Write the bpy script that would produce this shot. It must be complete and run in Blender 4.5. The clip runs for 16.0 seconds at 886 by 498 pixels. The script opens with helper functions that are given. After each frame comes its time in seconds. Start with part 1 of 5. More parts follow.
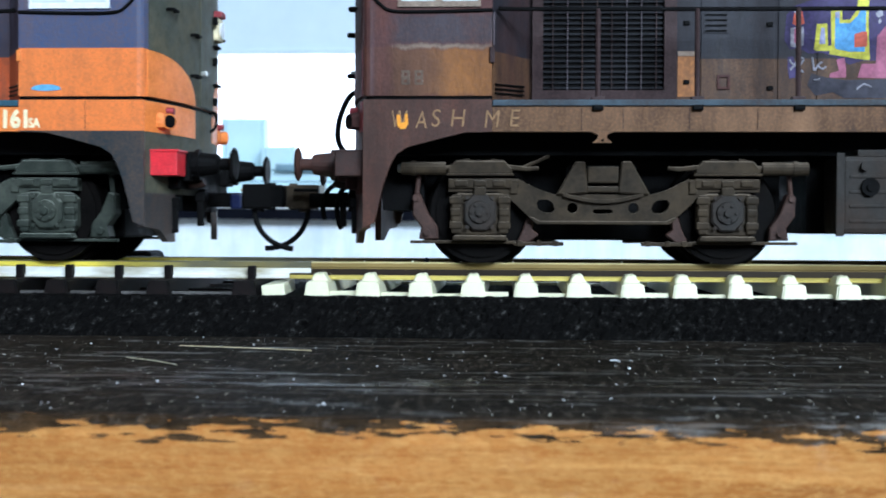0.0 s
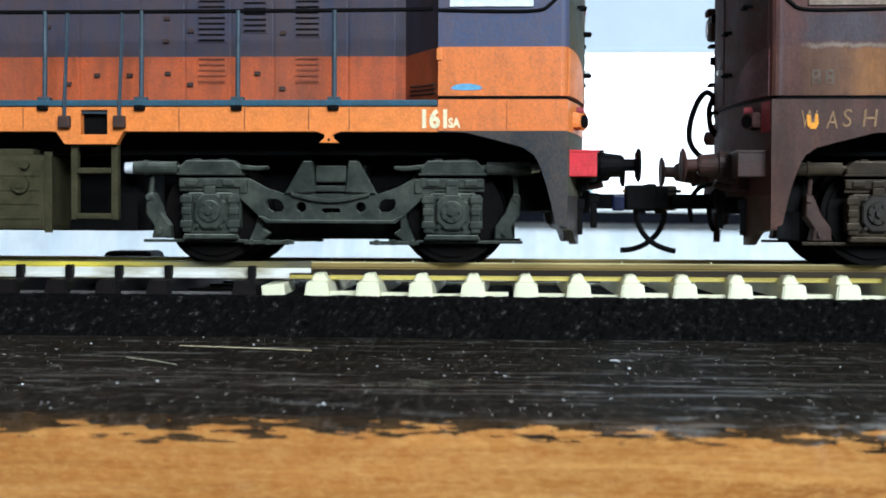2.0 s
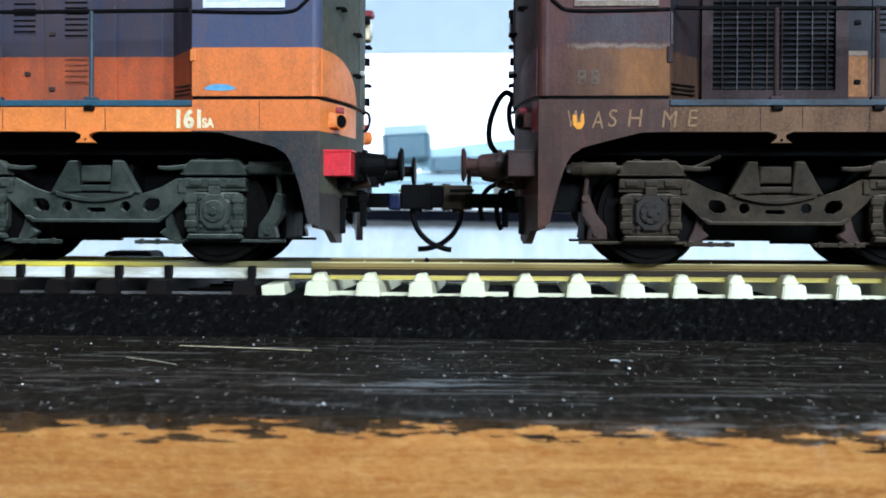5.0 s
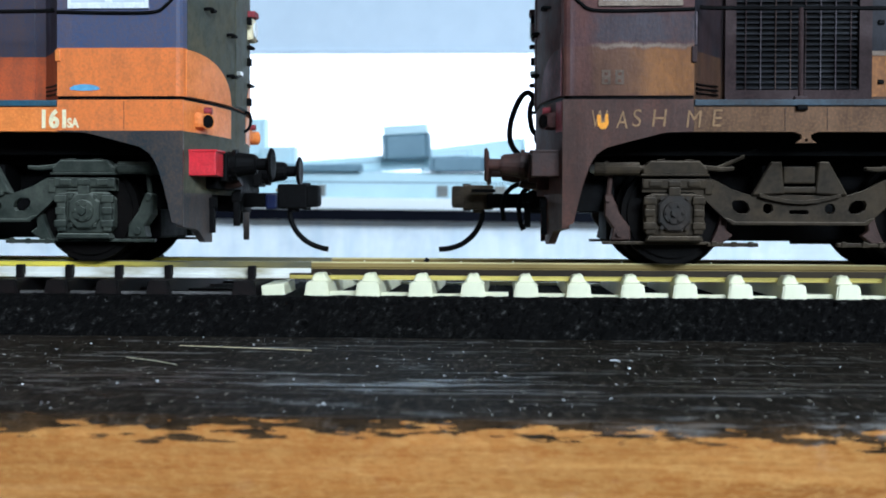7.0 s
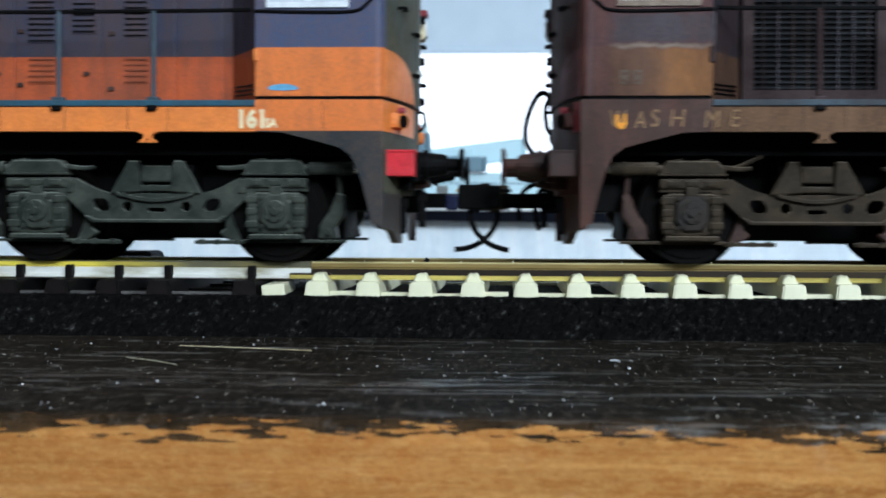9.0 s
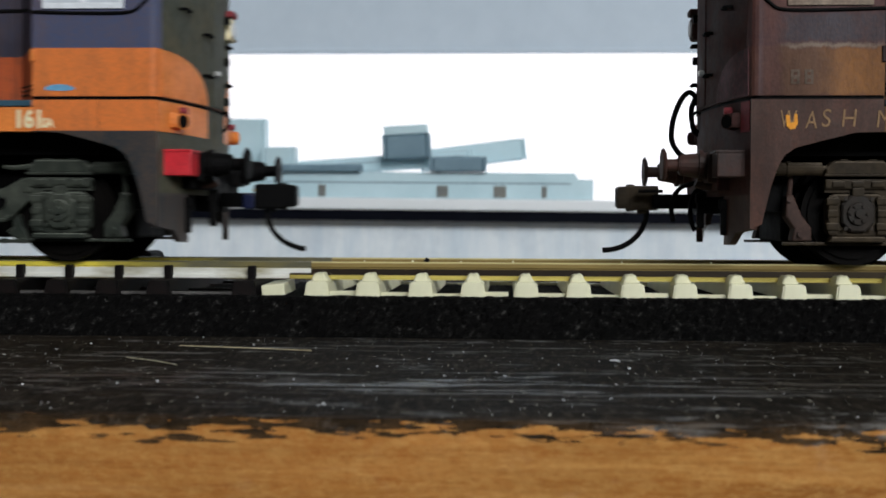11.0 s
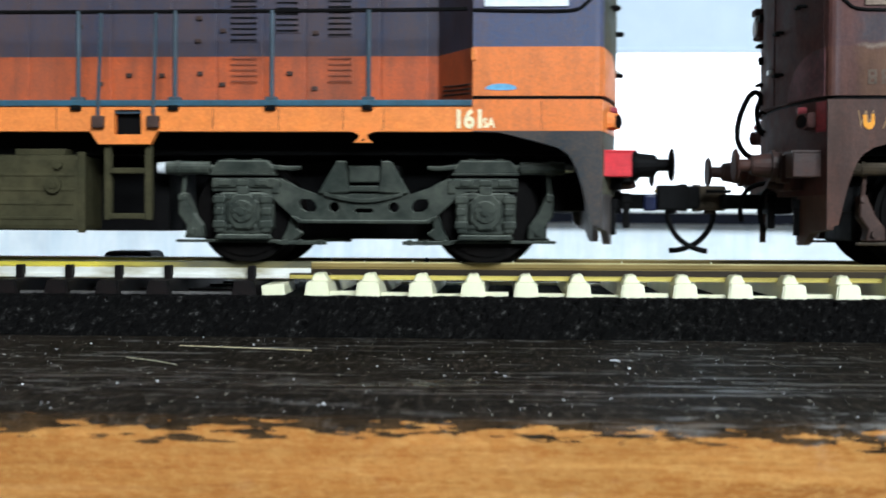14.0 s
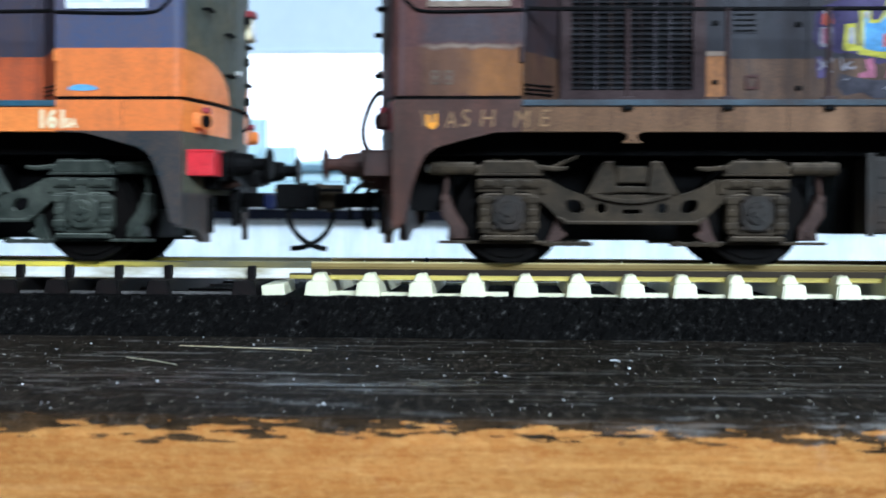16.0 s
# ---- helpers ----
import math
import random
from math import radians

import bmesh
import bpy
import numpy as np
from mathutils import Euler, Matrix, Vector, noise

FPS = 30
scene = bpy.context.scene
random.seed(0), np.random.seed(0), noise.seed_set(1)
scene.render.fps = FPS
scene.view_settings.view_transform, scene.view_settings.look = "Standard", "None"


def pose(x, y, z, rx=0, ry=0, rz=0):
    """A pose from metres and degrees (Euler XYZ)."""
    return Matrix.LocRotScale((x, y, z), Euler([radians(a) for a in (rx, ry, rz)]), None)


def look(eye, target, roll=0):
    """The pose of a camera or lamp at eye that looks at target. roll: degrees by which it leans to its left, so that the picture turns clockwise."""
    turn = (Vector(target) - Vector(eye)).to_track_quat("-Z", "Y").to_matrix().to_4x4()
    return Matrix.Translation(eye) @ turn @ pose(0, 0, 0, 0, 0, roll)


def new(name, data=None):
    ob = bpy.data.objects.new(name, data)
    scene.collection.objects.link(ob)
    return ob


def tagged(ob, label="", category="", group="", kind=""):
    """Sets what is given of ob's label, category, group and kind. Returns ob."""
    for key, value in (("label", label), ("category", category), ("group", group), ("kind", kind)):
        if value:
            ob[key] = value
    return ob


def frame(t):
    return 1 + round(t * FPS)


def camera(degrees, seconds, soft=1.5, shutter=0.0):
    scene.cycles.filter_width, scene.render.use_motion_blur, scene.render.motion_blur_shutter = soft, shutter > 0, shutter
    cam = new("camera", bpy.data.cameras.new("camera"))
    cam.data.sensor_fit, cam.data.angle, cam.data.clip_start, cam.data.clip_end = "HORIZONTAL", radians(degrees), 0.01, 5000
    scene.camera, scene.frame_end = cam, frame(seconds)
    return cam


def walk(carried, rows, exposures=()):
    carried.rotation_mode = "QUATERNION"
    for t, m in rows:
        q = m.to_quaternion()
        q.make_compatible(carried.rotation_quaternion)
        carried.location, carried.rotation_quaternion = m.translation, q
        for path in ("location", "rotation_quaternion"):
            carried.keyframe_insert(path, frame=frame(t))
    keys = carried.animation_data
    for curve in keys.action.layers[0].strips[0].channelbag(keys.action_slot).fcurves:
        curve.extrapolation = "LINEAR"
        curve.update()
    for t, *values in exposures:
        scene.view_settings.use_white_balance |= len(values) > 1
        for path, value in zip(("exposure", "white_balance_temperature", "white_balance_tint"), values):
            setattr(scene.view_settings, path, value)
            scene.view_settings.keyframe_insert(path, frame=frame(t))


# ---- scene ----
cam = camera(39.22, 16.0, soft=1.8, shutter=0.65)
cam.data.dof.use_dof = True
cam.data.dof.focus_distance = 0.146
cam.data.dof.aperture_fstop = 105.0

# camera stands still on the near side of the track; all in metres, top of rail at z = 0
EYE = (0.0, -0.1572, 0.0047)
YAW, PITCH, ROLL = 3.0, 1.2, 0.25
_c, _s = math.cos(radians(YAW)), math.sin(radians(YAW))
AIM = (EYE[0] - _s, EYE[1] + _c, EYE[2] - math.tan(radians(PITCH)))
walk(cam, [(0.0, look(EYE, AIM, ROLL)), (16.0, look(EYE, AIM, ROLL))],
     exposures=[(0.0, 0.27, 5440, 10), (1.0, 0.24, 5540, 10), (2.0, 0.15, 5830, 10), (3.0, 0.2, 5630, 10), (4.0, 0.2, 5440, 10), (6.5, 0.05, 5550, 10), (7.0, 0.0, 5500, 10),
                (8.0, -0.05, 5650, 10), (8.5, -0.12, 5700, 10), (9.0, -0.2, 5730, 10), (11.5, -0.78, 6780, 16), (12.0, -0.82, 6970, 16), (12.5, -0.9, 7350, 17),
                (13.0, -0.35, 6970, 15), (13.5, 0.0, 6020, 10), (14.0, 0.15, 6020, 10), (15.0, 0.2, 5730, 10), (16.0, 0.27, 5440, 10)])

# ---- light ----
world = bpy.data.worlds.new("world")
scene.world = world
world.use_nodes = True
_wn = world.node_tree.nodes
_sky = _wn.new("ShaderNodeTexSky")
_sky.sky_type = "NISHITA"
_sky.sun_disc = False
_sky.sun_elevation, _sky.sun_rotation = radians(35), radians(20)
world.node_tree.links.new(_sky.outputs[0], _wn["Background"].inputs[0])
_wn["Background"].inputs[1].default_value = 0.1


def area_lamp(name, m, sx, sy, watts, colour):
    d = bpy.data.lights.new(name, "AREA")
    d.shape, d.size, d.size_y, d.energy, d.color = "RECTANGLE", sx, sy, watts, colour
    ob = new(name, d)
    ob.matrix_world = m
    return ob


# front light added behind the camera, set in the opening of an unseen window
area_lamp("added_front_light", look((0.9, -1.985, 1.05), (0.9, 0.0, 1.05)), 1.2, 0.75, 92.0, (0.90, 0.985, 1.0))


# ---- materials ----
def rgb(c):
    return (*c, 1.0)


class Nodes:
    """A short way to write node materials."""

    def __init__(self, name):
        self.mat = bpy.data.materials.new(name)
        self.mat.use_nodes = True
        self.tree = self.mat.node_tree
        self.bsdf = self.tree.nodes["Principled BSDF"]
        self.coord = self.tree.nodes.new("ShaderNodeTexCoord").outputs["Object"]

    def add(self, kind, **inputs):
        n = self.tree.nodes.new(kind)
        for k, v in inputs.items():
            self.put(n.inputs[k.replace("_", " ")], v)
        return n

    def put(self, socket, v):
        if isinstance(v, bpy.types.NodeSocket):
            self.tree.links.new(v, socket)
        else:
            socket.default_value = v

    def set(self, **inputs):
        for k, v in inputs.items():
            self.put(self.bsdf.inputs[k.replace("_", " ")], v)

    def scaled(self, sx, sy, sz):
        m = self.add("ShaderNodeMapping", Vector=self.coord)
        m.inputs["Scale"].default_value = (sx, sy, sz)
        return m.outputs[0]

    def noise(self, scale, detail=4.0, vector=None, rough=0.6):
        return self.add("ShaderNodeTexNoise", Vector=vector or self.coord, Scale=scale, Detail=detail, Roughness=rough).outputs[0]

    def ramp(self, fac, stops, mode="LINEAR"):
        n = self.add("ShaderNodeValToRGB", Fac=fac)
        r = n.color_ramp
        r.interpolation = mode
        while len(r.elements) < len(stops):
            r.elements.new(1.0)
        for e, (p, c) in zip(r.elements, stops):
            e.position = p
            e.color = c if len(c) == 4 else rgb(c)
        return n.outputs[0]

    def grey(self, fac, lo, hi, a=0.0, b=1.0):
        n = self.add("ShaderNodeMapRange", Value=fac)
        for k, v in zip(("From Min", "From Max", "To Min", "To Max"), (lo, hi, a, b)):
            n.inputs[k].default_value = v
        return n.outputs[0]

    def mix(self, fac, a, b, mode="MIX"):
        n = self.tree.nodes.new("ShaderNodeMix")
        n.data_type, n.blend_type = "RGBA", mode
        self.put(n.inputs[0], fac)
        self.put(n.inputs[6], rgb(a) if isinstance(a, tuple) else a)
        self.put(n.inputs[7], rgb(b) if isinstance(b, tuple) else b)
        return n.outputs[2]

    def math(self, op, a, b=0.5):
        n = self.tree.nodes.new("ShaderNodeMath")
        n.operation = op
        self.put(n.inputs[0], a)
        self.put(n.inputs[1], b)
        return n.outputs[0]

    def axis(self, k):
        return self.add("ShaderNodeSeparateXYZ", Vector=self.coord).outputs[k]

    def bump(self, height, strength=0.3, distance=0.0002):
        self.put(self.bsdf.inputs["Normal"], self.add("ShaderNodeBump", Height=height, Strength=strength, Distance=distance).outputs[0])


def paint(name, colour, dirt, amount=0.4, rough=0.5, grain=900.0, streak=False, metal=0.0, bump=0.15, top_light=0.0, spec=0.3):
    """Weathered paint: a colour with dirt in patches, fine grain, and dust-toned top light painted on upward faces."""
    n = Nodes(name)
    v = n.scaled(1.0, 1.0, 0.25) if streak else n.coord
    big = n.grey(n.noise(170.0, 6.0, v, 0.68), 0.38, 0.66)
    mid = n.grey(n.noise(620.0, 5.0, v, 0.7), 0.42, 0.66)
    fine = n.noise(grain * 3.2, 3.0)
    col = n.mix(n.math("MULTIPLY", big, min(1.0, amount * 1.5)), colour, dirt)
    col = n.mix(n.math("MULTIPLY", mid, 0.25 + 0.5 * amount), col, tuple(0.45 * c for c in colour))
    col = n.mix(n.grey(fine, 0.45, 0.75, 0.0, 0.4), col, tuple(min(1.0, c * 1.6 + 0.001) for c in colour))
    # upward faces are paled to hold highlights from above
    if top_light:
        up = n.add("ShaderNodeSeparateXYZ", Vector=n.add("ShaderNodeNewGeometry").outputs["Normal"]).outputs[2]
        col = n.mix(n.math("MULTIPLY", n.grey(up, 0.3, 0.9), n.grey(mid, 0, 1, top_light, top_light * 0.5)), col, tuple(min(1.0, 2.2 * c + 0.05) for c in dirt))
    n.set(Base_Color=col, Roughness=n.grey(big, 0, 1, rough - 0.08, rough + 0.2), Metallic=metal, Specular_IOR_Level=spec)
    n.bump(n.math("ADD", fine, n.math("MULTIPLY", mid, 0.4)), bump * 2.0, 0.00008)
    return n.mat


def livery(name, stops, dirt, amount, rough=0.5, rust=None):
    """Paint in horizontal stripes; stops are heights in mm above the rail and colours."""
    n = Nodes(name)
    h = n.math("DIVIDE", n.axis(2), 0.05)
    base = n.ramp(h, [(z / 50.0, c) for z, c in stops], "CONSTANT")
    patch = n.grey(n.noise(130.0, 7.0, n.scaled(1.0, 1.0, 0.3), 0.68), 0.38, 0.66)
    mid = n.grey(n.noise(520.0, 6.0, n.scaled(1.0, 1.0, 0.45), 0.72), 0.42, 0.68)
    fine = n.noise(3400.0, 3.0)
    col = n.mix(n.math("MULTIPLY", patch, amount), base, dirt)
    if rust:
        col = n.mix(n.math("MULTIPLY", n.grey(n.noise(90.0, 6.0, n.scaled(1.0, 1.0, 0.5), 0.7), 0.48, 0.66), 0.75), col, rust)
    col = n.mix(n.math("MULTIPLY", mid, 0.16 + 0.5 * amount), col, dirt)
    col = n.mix(n.grey(fine, 0.42, 0.70, 0.0, 0.28 + 0.3 * amount), col, dirt)
    runs = n.grey(n.noise(1.0, 5.0, n.scaled(420.0, 420.0, 38.0), 0.7), 0.50, 0.68)
    col = n.mix(n.math("MULTIPLY", runs, 0.15 + 0.5 * amount), col, dirt)
    n.set(Base_Color=col, Roughness=n.grey(patch, 0, 1, rough - 0.1, rough + 0.15), Specular_IOR_Level=0.22)
    n.bump(n.math("ADD", fine, mid), 0.22, 0.0001)
    return n.mat


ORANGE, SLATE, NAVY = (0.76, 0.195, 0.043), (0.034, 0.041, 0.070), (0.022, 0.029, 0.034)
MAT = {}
# the cab slate is lightened to hold its glossy reflection
MAT["orange_body"] = livery("orange_and_sheen_slate_paint", [(0, NAVY), (14.95, ORANGE), (24.35, (0.050, 0.074, 0.15))], (0.14, 0.075, 0.04), 0.13, 0.42)
# the hood orange is darkened for grime and the weaker light there
MAT["orange_hood"] = livery("shaded_grimy_hood_paint", [(0, (0.05, 0.12, 0.16)), (17.4, (0.53, 0.10, 0.028)), (24.35, SLATE)], (0.085, 0.045, 0.032), 0.42, 0.45)
MAT["orange_sill"] = paint("orange_paint", (0.78, 0.215, 0.042), (0.3, 0.10, 0.03), 0.2, 0.45)
MAT["orange_end"] = paint("dirty_grey_green_paint", (0.055, 0.060, 0.046), (0.11, 0.095, 0.06), 0.6, 0.6, spec=0.12)
MAT["orange_blue"] = paint("petrol_blue_paint", (0.025, 0.085, 0.13), (0.03, 0.04, 0.04), 0.4, 0.5)
MAT["orange_post"] = paint("slate_blue_paint", (0.03, 0.052, 0.072), (0.05, 0.055, 0.055), 0.4, 0.5)
MAT["orange_bogie"] = paint("dusty_olive_grey_plastic", (0.023, 0.028, 0.023), (0.068, 0.073, 0.057), 0.75, 0.45, bump=0.1, top_light=1.0, spec=0.1)
MAT["orange_tank"] = paint("dusty_olive_brown_plastic", (0.036, 0.033, 0.017), (0.062, 0.053, 0.027), 0.6, 0.65, spec=0.06)
MAT["orange_beam"] = paint("red_paint", (0.62, 0.025, 0.035), (0.3, 0.03, 0.03), 0.25, 0.4)
MAT["dark_body"] = livery("dirty_brown_paint", [(0, (0.085, 0.040, 0.028)), (18.8, (0.070, 0.021, 0.018))], (0.026, 0.014, 0.011), 0.6, 0.55, (0.11, 0.038, 0.022))
MAT["dark_hood"] = livery("dirty_slate_and_tan_paint", [(0, (0.04, 0.08, 0.10)), (17.4, (0.125, 0.062, 0.028)), (24.0, (0.021, 0.022, 0.030))], (0.014, 0.010, 0.011), 0.65, 0.55, (0.055, 0.024, 0.02))
MAT["orange_cab"] = MAT["orange_body"]


def scrubbed_cab():
    """Grimy brown cab paint with a part-scrubbed orange stripe, a slate band and a chalky line, all with ragged edges."""
    n = Nodes("grimy_cab_paint")
    u = n.math("ADD", n.axis(0), n.grey(n.noise(420.0, 5.0, None, 0.7), 0.2, 0.8, -0.0010, 0.0010))
    z = n.math("ADD", n.axis(2), n.grey(n.noise(500.0, 5.0, n.scaled(1.0, 1.0, 0.6), 0.7), 0.2, 0.8, -0.00045, 0.00045))

    def band(v, lo, hi, soft):
        return n.math("MULTIPLY", n.grey(v, lo - soft, lo + soft), n.grey(v, hi + soft, hi - soft))
    base = n.ramp(n.math("DIVIDE", n.axis(2), 0.05), [(0, (0.105, 0.042, 0.031)), (24.35 / 50, (0.090, 0.036, 0.034))], "CONSTANT")
    tan = n.mix(n.grey(u, 0.0070, 0.0112), (0.125, 0.058, 0.029), (0.27, 0.108, 0.026))
    col = n.mix(n.math("MULTIPLY", band(u, 0.0034, 0.0160, 0.0005), band(z, 0.0189, 0.0243, 0.0003)), base, tan)
    col = n.mix(n.math("MULTIPLY", n.math("MULTIPLY", band(u, 0.0036, 0.0160, 0.0007), band(z, 0.0249, 0.0280, 0.0003)), 0.8), col, (0.044, 0.044, 0.056))
    col = n.mix(n.math("MULTIPLY", n.math("MULTIPLY", band(u, 0.0040, 0.0147, 0.0005), band(z, 0.0243, 0.0247, 0.00015)), 0.8), col, (0.26, 0.20, 0.15))
    # thin pale violet line close to the cab corner
    col = n.mix(n.math("MULTIPLY", band(n.axis(0), 0.0009, 0.0013, 0.0002), 0.5), col, (0.11, 0.085, 0.10))
    streak = n.grey(n.noise(160.0, 7.0, n.scaled(1.0, 1.0, 0.3), 0.7), 0.42, 0.68)
    mid = n.grey(n.noise(560.0, 6.0, n.scaled(1.0, 1.0, 0.4), 0.74), 0.44, 0.68)
    fine = n.noise(2300.0, 3.0)
    col = n.mix(n.math("MULTIPLY", streak, 0.5), col, (0.030, 0.015, 0.013))
    col = n.mix(n.math("MULTIPLY", n.grey(n.noise(110.0, 6.0, n.scaled(1.0, 1.0, 0.5), 0.7), 0.52, 0.68), 0.5), col, (0.11, 0.036, 0.02))
    col = n.mix(n.math("MULTIPLY", mid, 0.4), col, (0.022, 0.013, 0.012))
    col = n.mix(n.grey(fine, 0.45, 0.75, 0.0, 0.3), col, (0.13, 0.062, 0.045))
    n.set(Base_Color=col, Roughness=n.grey(streak, 0, 1, 0.5, 0.7), Specular_IOR_Level=0.2)
    n.bump(n.math("ADD", fine, mid), 0.25, 0.0001)
    return n.mat


MAT["dark_cab"] = scrubbed_cab()
MAT["dark_sill"] = paint("rust_stained_tan_paint", (0.18, 0.088, 0.036), (0.05, 0.029, 0.020), 0.75, 0.65, streak=True)
MAT["dark_end"] = paint("sooty_brown_paint", (0.058, 0.031, 0.029), (0.10, 0.037, 0.028), 0.5, 0.65, spec=0.08)
MAT["dark_blue"] = paint("faded_blue_paint", (0.036, 0.055, 0.072), (0.045, 0.036, 0.034), 0.7, 0.6)
MAT["dark_post"] = paint("grimy_red_brown_paint", (0.042, 0.023, 0.022), (0.018, 0.010, 0.010), 0.6, 0.6, spec=0.18)
MAT["dark_bogie"] = paint("grimy_brown_plastic", (0.030, 0.023, 0.016), (0.060, 0.043, 0.026), 0.7, 0.5, bump=0.1, top_light=1.0, spec=0.06)
MAT["dark_tank"] = paint("grimy_grey_plastic", (0.026, 0.023, 0.02), (0.045, 0.03, 0.022), 0.5, 0.66, spec=0.15)
MAT["dark_beam"] = paint("brown_grimy_beam_paint", (0.028, 0.014, 0.011), (0.075, 0.027, 0.018), 0.6, 0.6)
MAT["patch"] = paint("scrubbed_orange_brown_paint", (0.33, 0.125, 0.028), (0.10, 0.05, 0.03), 0.7, 0.6, grain=600, streak=True)
MAT["grille_slat"] = paint("dusty_blue_grey_slats", (0.013, 0.013, 0.016), (0.006, 0.005, 0.005), 0.5, 0.55, spec=0.12)
MAT["pale_edge"] = paint("pale_violet_grey_edge", (0.095, 0.08, 0.092), (0.05, 0.028, 0.03), 0.7, 0.6)
MAT["faded_print"] = paint("faded_grey_print", (0.125, 0.088, 0.065), (0.08, 0.05, 0.036), 0.8, 0.7)
MAT["patch_line"] = paint("chalky_tan_paint", (0.25, 0.19, 0.14), (0.15, 0.1, 0.08), 0.7, 0.7)
# black plastic, deepened further to hold the shadow in the recesses
MAT["black"] = paint("shade_deepened_black_plastic", (0.0024, 0.0023, 0.0024), (0.006, 0.005, 0.0045), 0.3, 0.6, spec=0.06)
MAT["rust"] = paint("rust_brown_plastic", (0.055, 0.026, 0.018), (0.02, 0.014, 0.013), 0.5, 0.65)
# wheel metal is darkened for the shade behind the bogie frames
MAT["wheel"] = paint("shade_darkened_wheel_metal", (0.003, 0.0026, 0.0024), (0.007, 0.005, 0.004), 0.4, 0.55, spec=0.04)
# darker copy of the hood orange, with the louvres' shade in its colour
MAT["hood_slat_shaded"] = paint("shaded_orange_slats", (0.24, 0.055, 0.022), (0.09, 0.03, 0.02), 0.4, 0.5)
MAT["steel"] = paint("bright_steel", (0.55, 0.55, 0.52), (0.3, 0.28, 0.25), 0.3, 0.3, metal=0.9)
MAT["white"] = paint("white_paint", (0.75, 0.77, 0.8), (0.45, 0.45, 0.45), 0.2, 0.4)
MAT["cream"] = paint("cream_lettering", (0.8, 0.68, 0.42), (0.6, 0.4, 0.2), 0.2, 0.5)
MAT["logo"] = paint("light_blue_print", (0.10, 0.34, 0.55), (0.3, 0.3, 0.3), 0.2, 0.5)
MAT["yellow"] = paint("yellow_orange_paint", (0.85, 0.33, 0.02), (0.6, 0.2, 0.02), 0.3, 0.5)
MAT["chalk"] = paint("worn_tan_lettering", (0.29, 0.165, 0.075), (0.07, 0.045, 0.03), 0.9, 0.7, grain=500)
MAT["faded_red"] = paint("faded_red_paint", (0.30, 0.03, 0.04), (0.1, 0.04, 0.04), 0.5, 0.6)
MAT["smear_red"] = paint("worn_dark_red_paint", (0.13, 0.03, 0.035), (0.05, 0.035, 0.036), 0.9, 0.65, grain=500)
for _k, _c in (("purple", (0.036, 0.020, 0.095)), ("pink", (0.36, 0.10, 0.17)), ("yellow", (0.60, 0.55, 0.045)), ("lilac", (0.36, 0.36, 0.55)), ("blue", (0.10, 0.32, 0.62)), ("red", (0.5, 0.08, 0.04)), ("dusk", (0.030, 0.026, 0.042)), ("white", (0.32, 0.30, 0.34))):
    MAT["spray_" + _k] = paint("sprayed_" + _k + "_paint", _c, tuple(0.25 * c for c in _c), 0.65, 0.55, grain=500)
MAT["brass"] = paint("brass", (0.55, 0.38, 0.12), (0.2, 0.14, 0.05), 0.3, 0.4, metal=0.8)
MAT["blue_wire"] = paint("blue_plastic", (0.008, 0.012, 0.045), (0.02, 0.02, 0.04), 0.3, 0.4)

_g = Nodes("window_glass")
_g.set(Base_Color=rgb((0.75, 0.8, 0.85)), Roughness=0.08, Transmission_Weight=0.3)
MAT["glass"] = _g.mat

_n = Nodes("pale_concrete_plastic")
_f = _n.noise(700.0, 4.0)
_n.set(Base_Color=_n.mix(_n.grey(_n.noise(250.0), 0.4, 0.7, 0, 0.5), (0.70, 0.67, 0.46), (0.55, 0.52, 0.34)), Roughness=0.5)
_n.bump(_f, 0.2, 0.0001)
MAT["tie"] = _n.mat
_n = Nodes("dark_brown_tie_plastic")
_n.set(Specular_IOR_Level=0.1)
_n.set(Base_Color=_n.mix(_n.grey(_n.noise(400.0), 0.4, 0.7), (0.002, 0.0016, 0.0016), (0.008, 0.0042, 0.0035)), Roughness=0.6)
MAT["tie_dark"] = _n.mat
MAT["web_grey"] = paint("dusty_grey_plastic_web", (0.08, 0.073, 0.068), (0.012, 0.01, 0.01), 0.8, 0.7)
_n = Nodes("nickel_rail_painted_shine")
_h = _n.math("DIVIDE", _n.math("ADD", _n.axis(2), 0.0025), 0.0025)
# white web and dark top stand in for the rail's reflections
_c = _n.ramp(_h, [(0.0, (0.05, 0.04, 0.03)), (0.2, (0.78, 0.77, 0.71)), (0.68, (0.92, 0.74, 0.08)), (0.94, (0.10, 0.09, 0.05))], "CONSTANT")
# the yellow head turns dull olive towards the joint
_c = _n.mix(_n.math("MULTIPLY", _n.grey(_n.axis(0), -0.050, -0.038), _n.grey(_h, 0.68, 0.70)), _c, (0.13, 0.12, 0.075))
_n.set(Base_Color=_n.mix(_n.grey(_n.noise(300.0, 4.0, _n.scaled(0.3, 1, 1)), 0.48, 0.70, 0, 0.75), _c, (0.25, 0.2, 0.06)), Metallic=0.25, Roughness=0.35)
MAT["rail_bright"] = _n.mat
_n = Nodes("banded_brass_rail")
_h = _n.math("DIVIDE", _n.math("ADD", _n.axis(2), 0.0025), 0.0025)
# colour by height: yellow foot, near-black web, brown head, tan top
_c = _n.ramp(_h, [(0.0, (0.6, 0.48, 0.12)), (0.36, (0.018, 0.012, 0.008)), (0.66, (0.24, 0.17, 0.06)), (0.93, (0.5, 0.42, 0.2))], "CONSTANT")
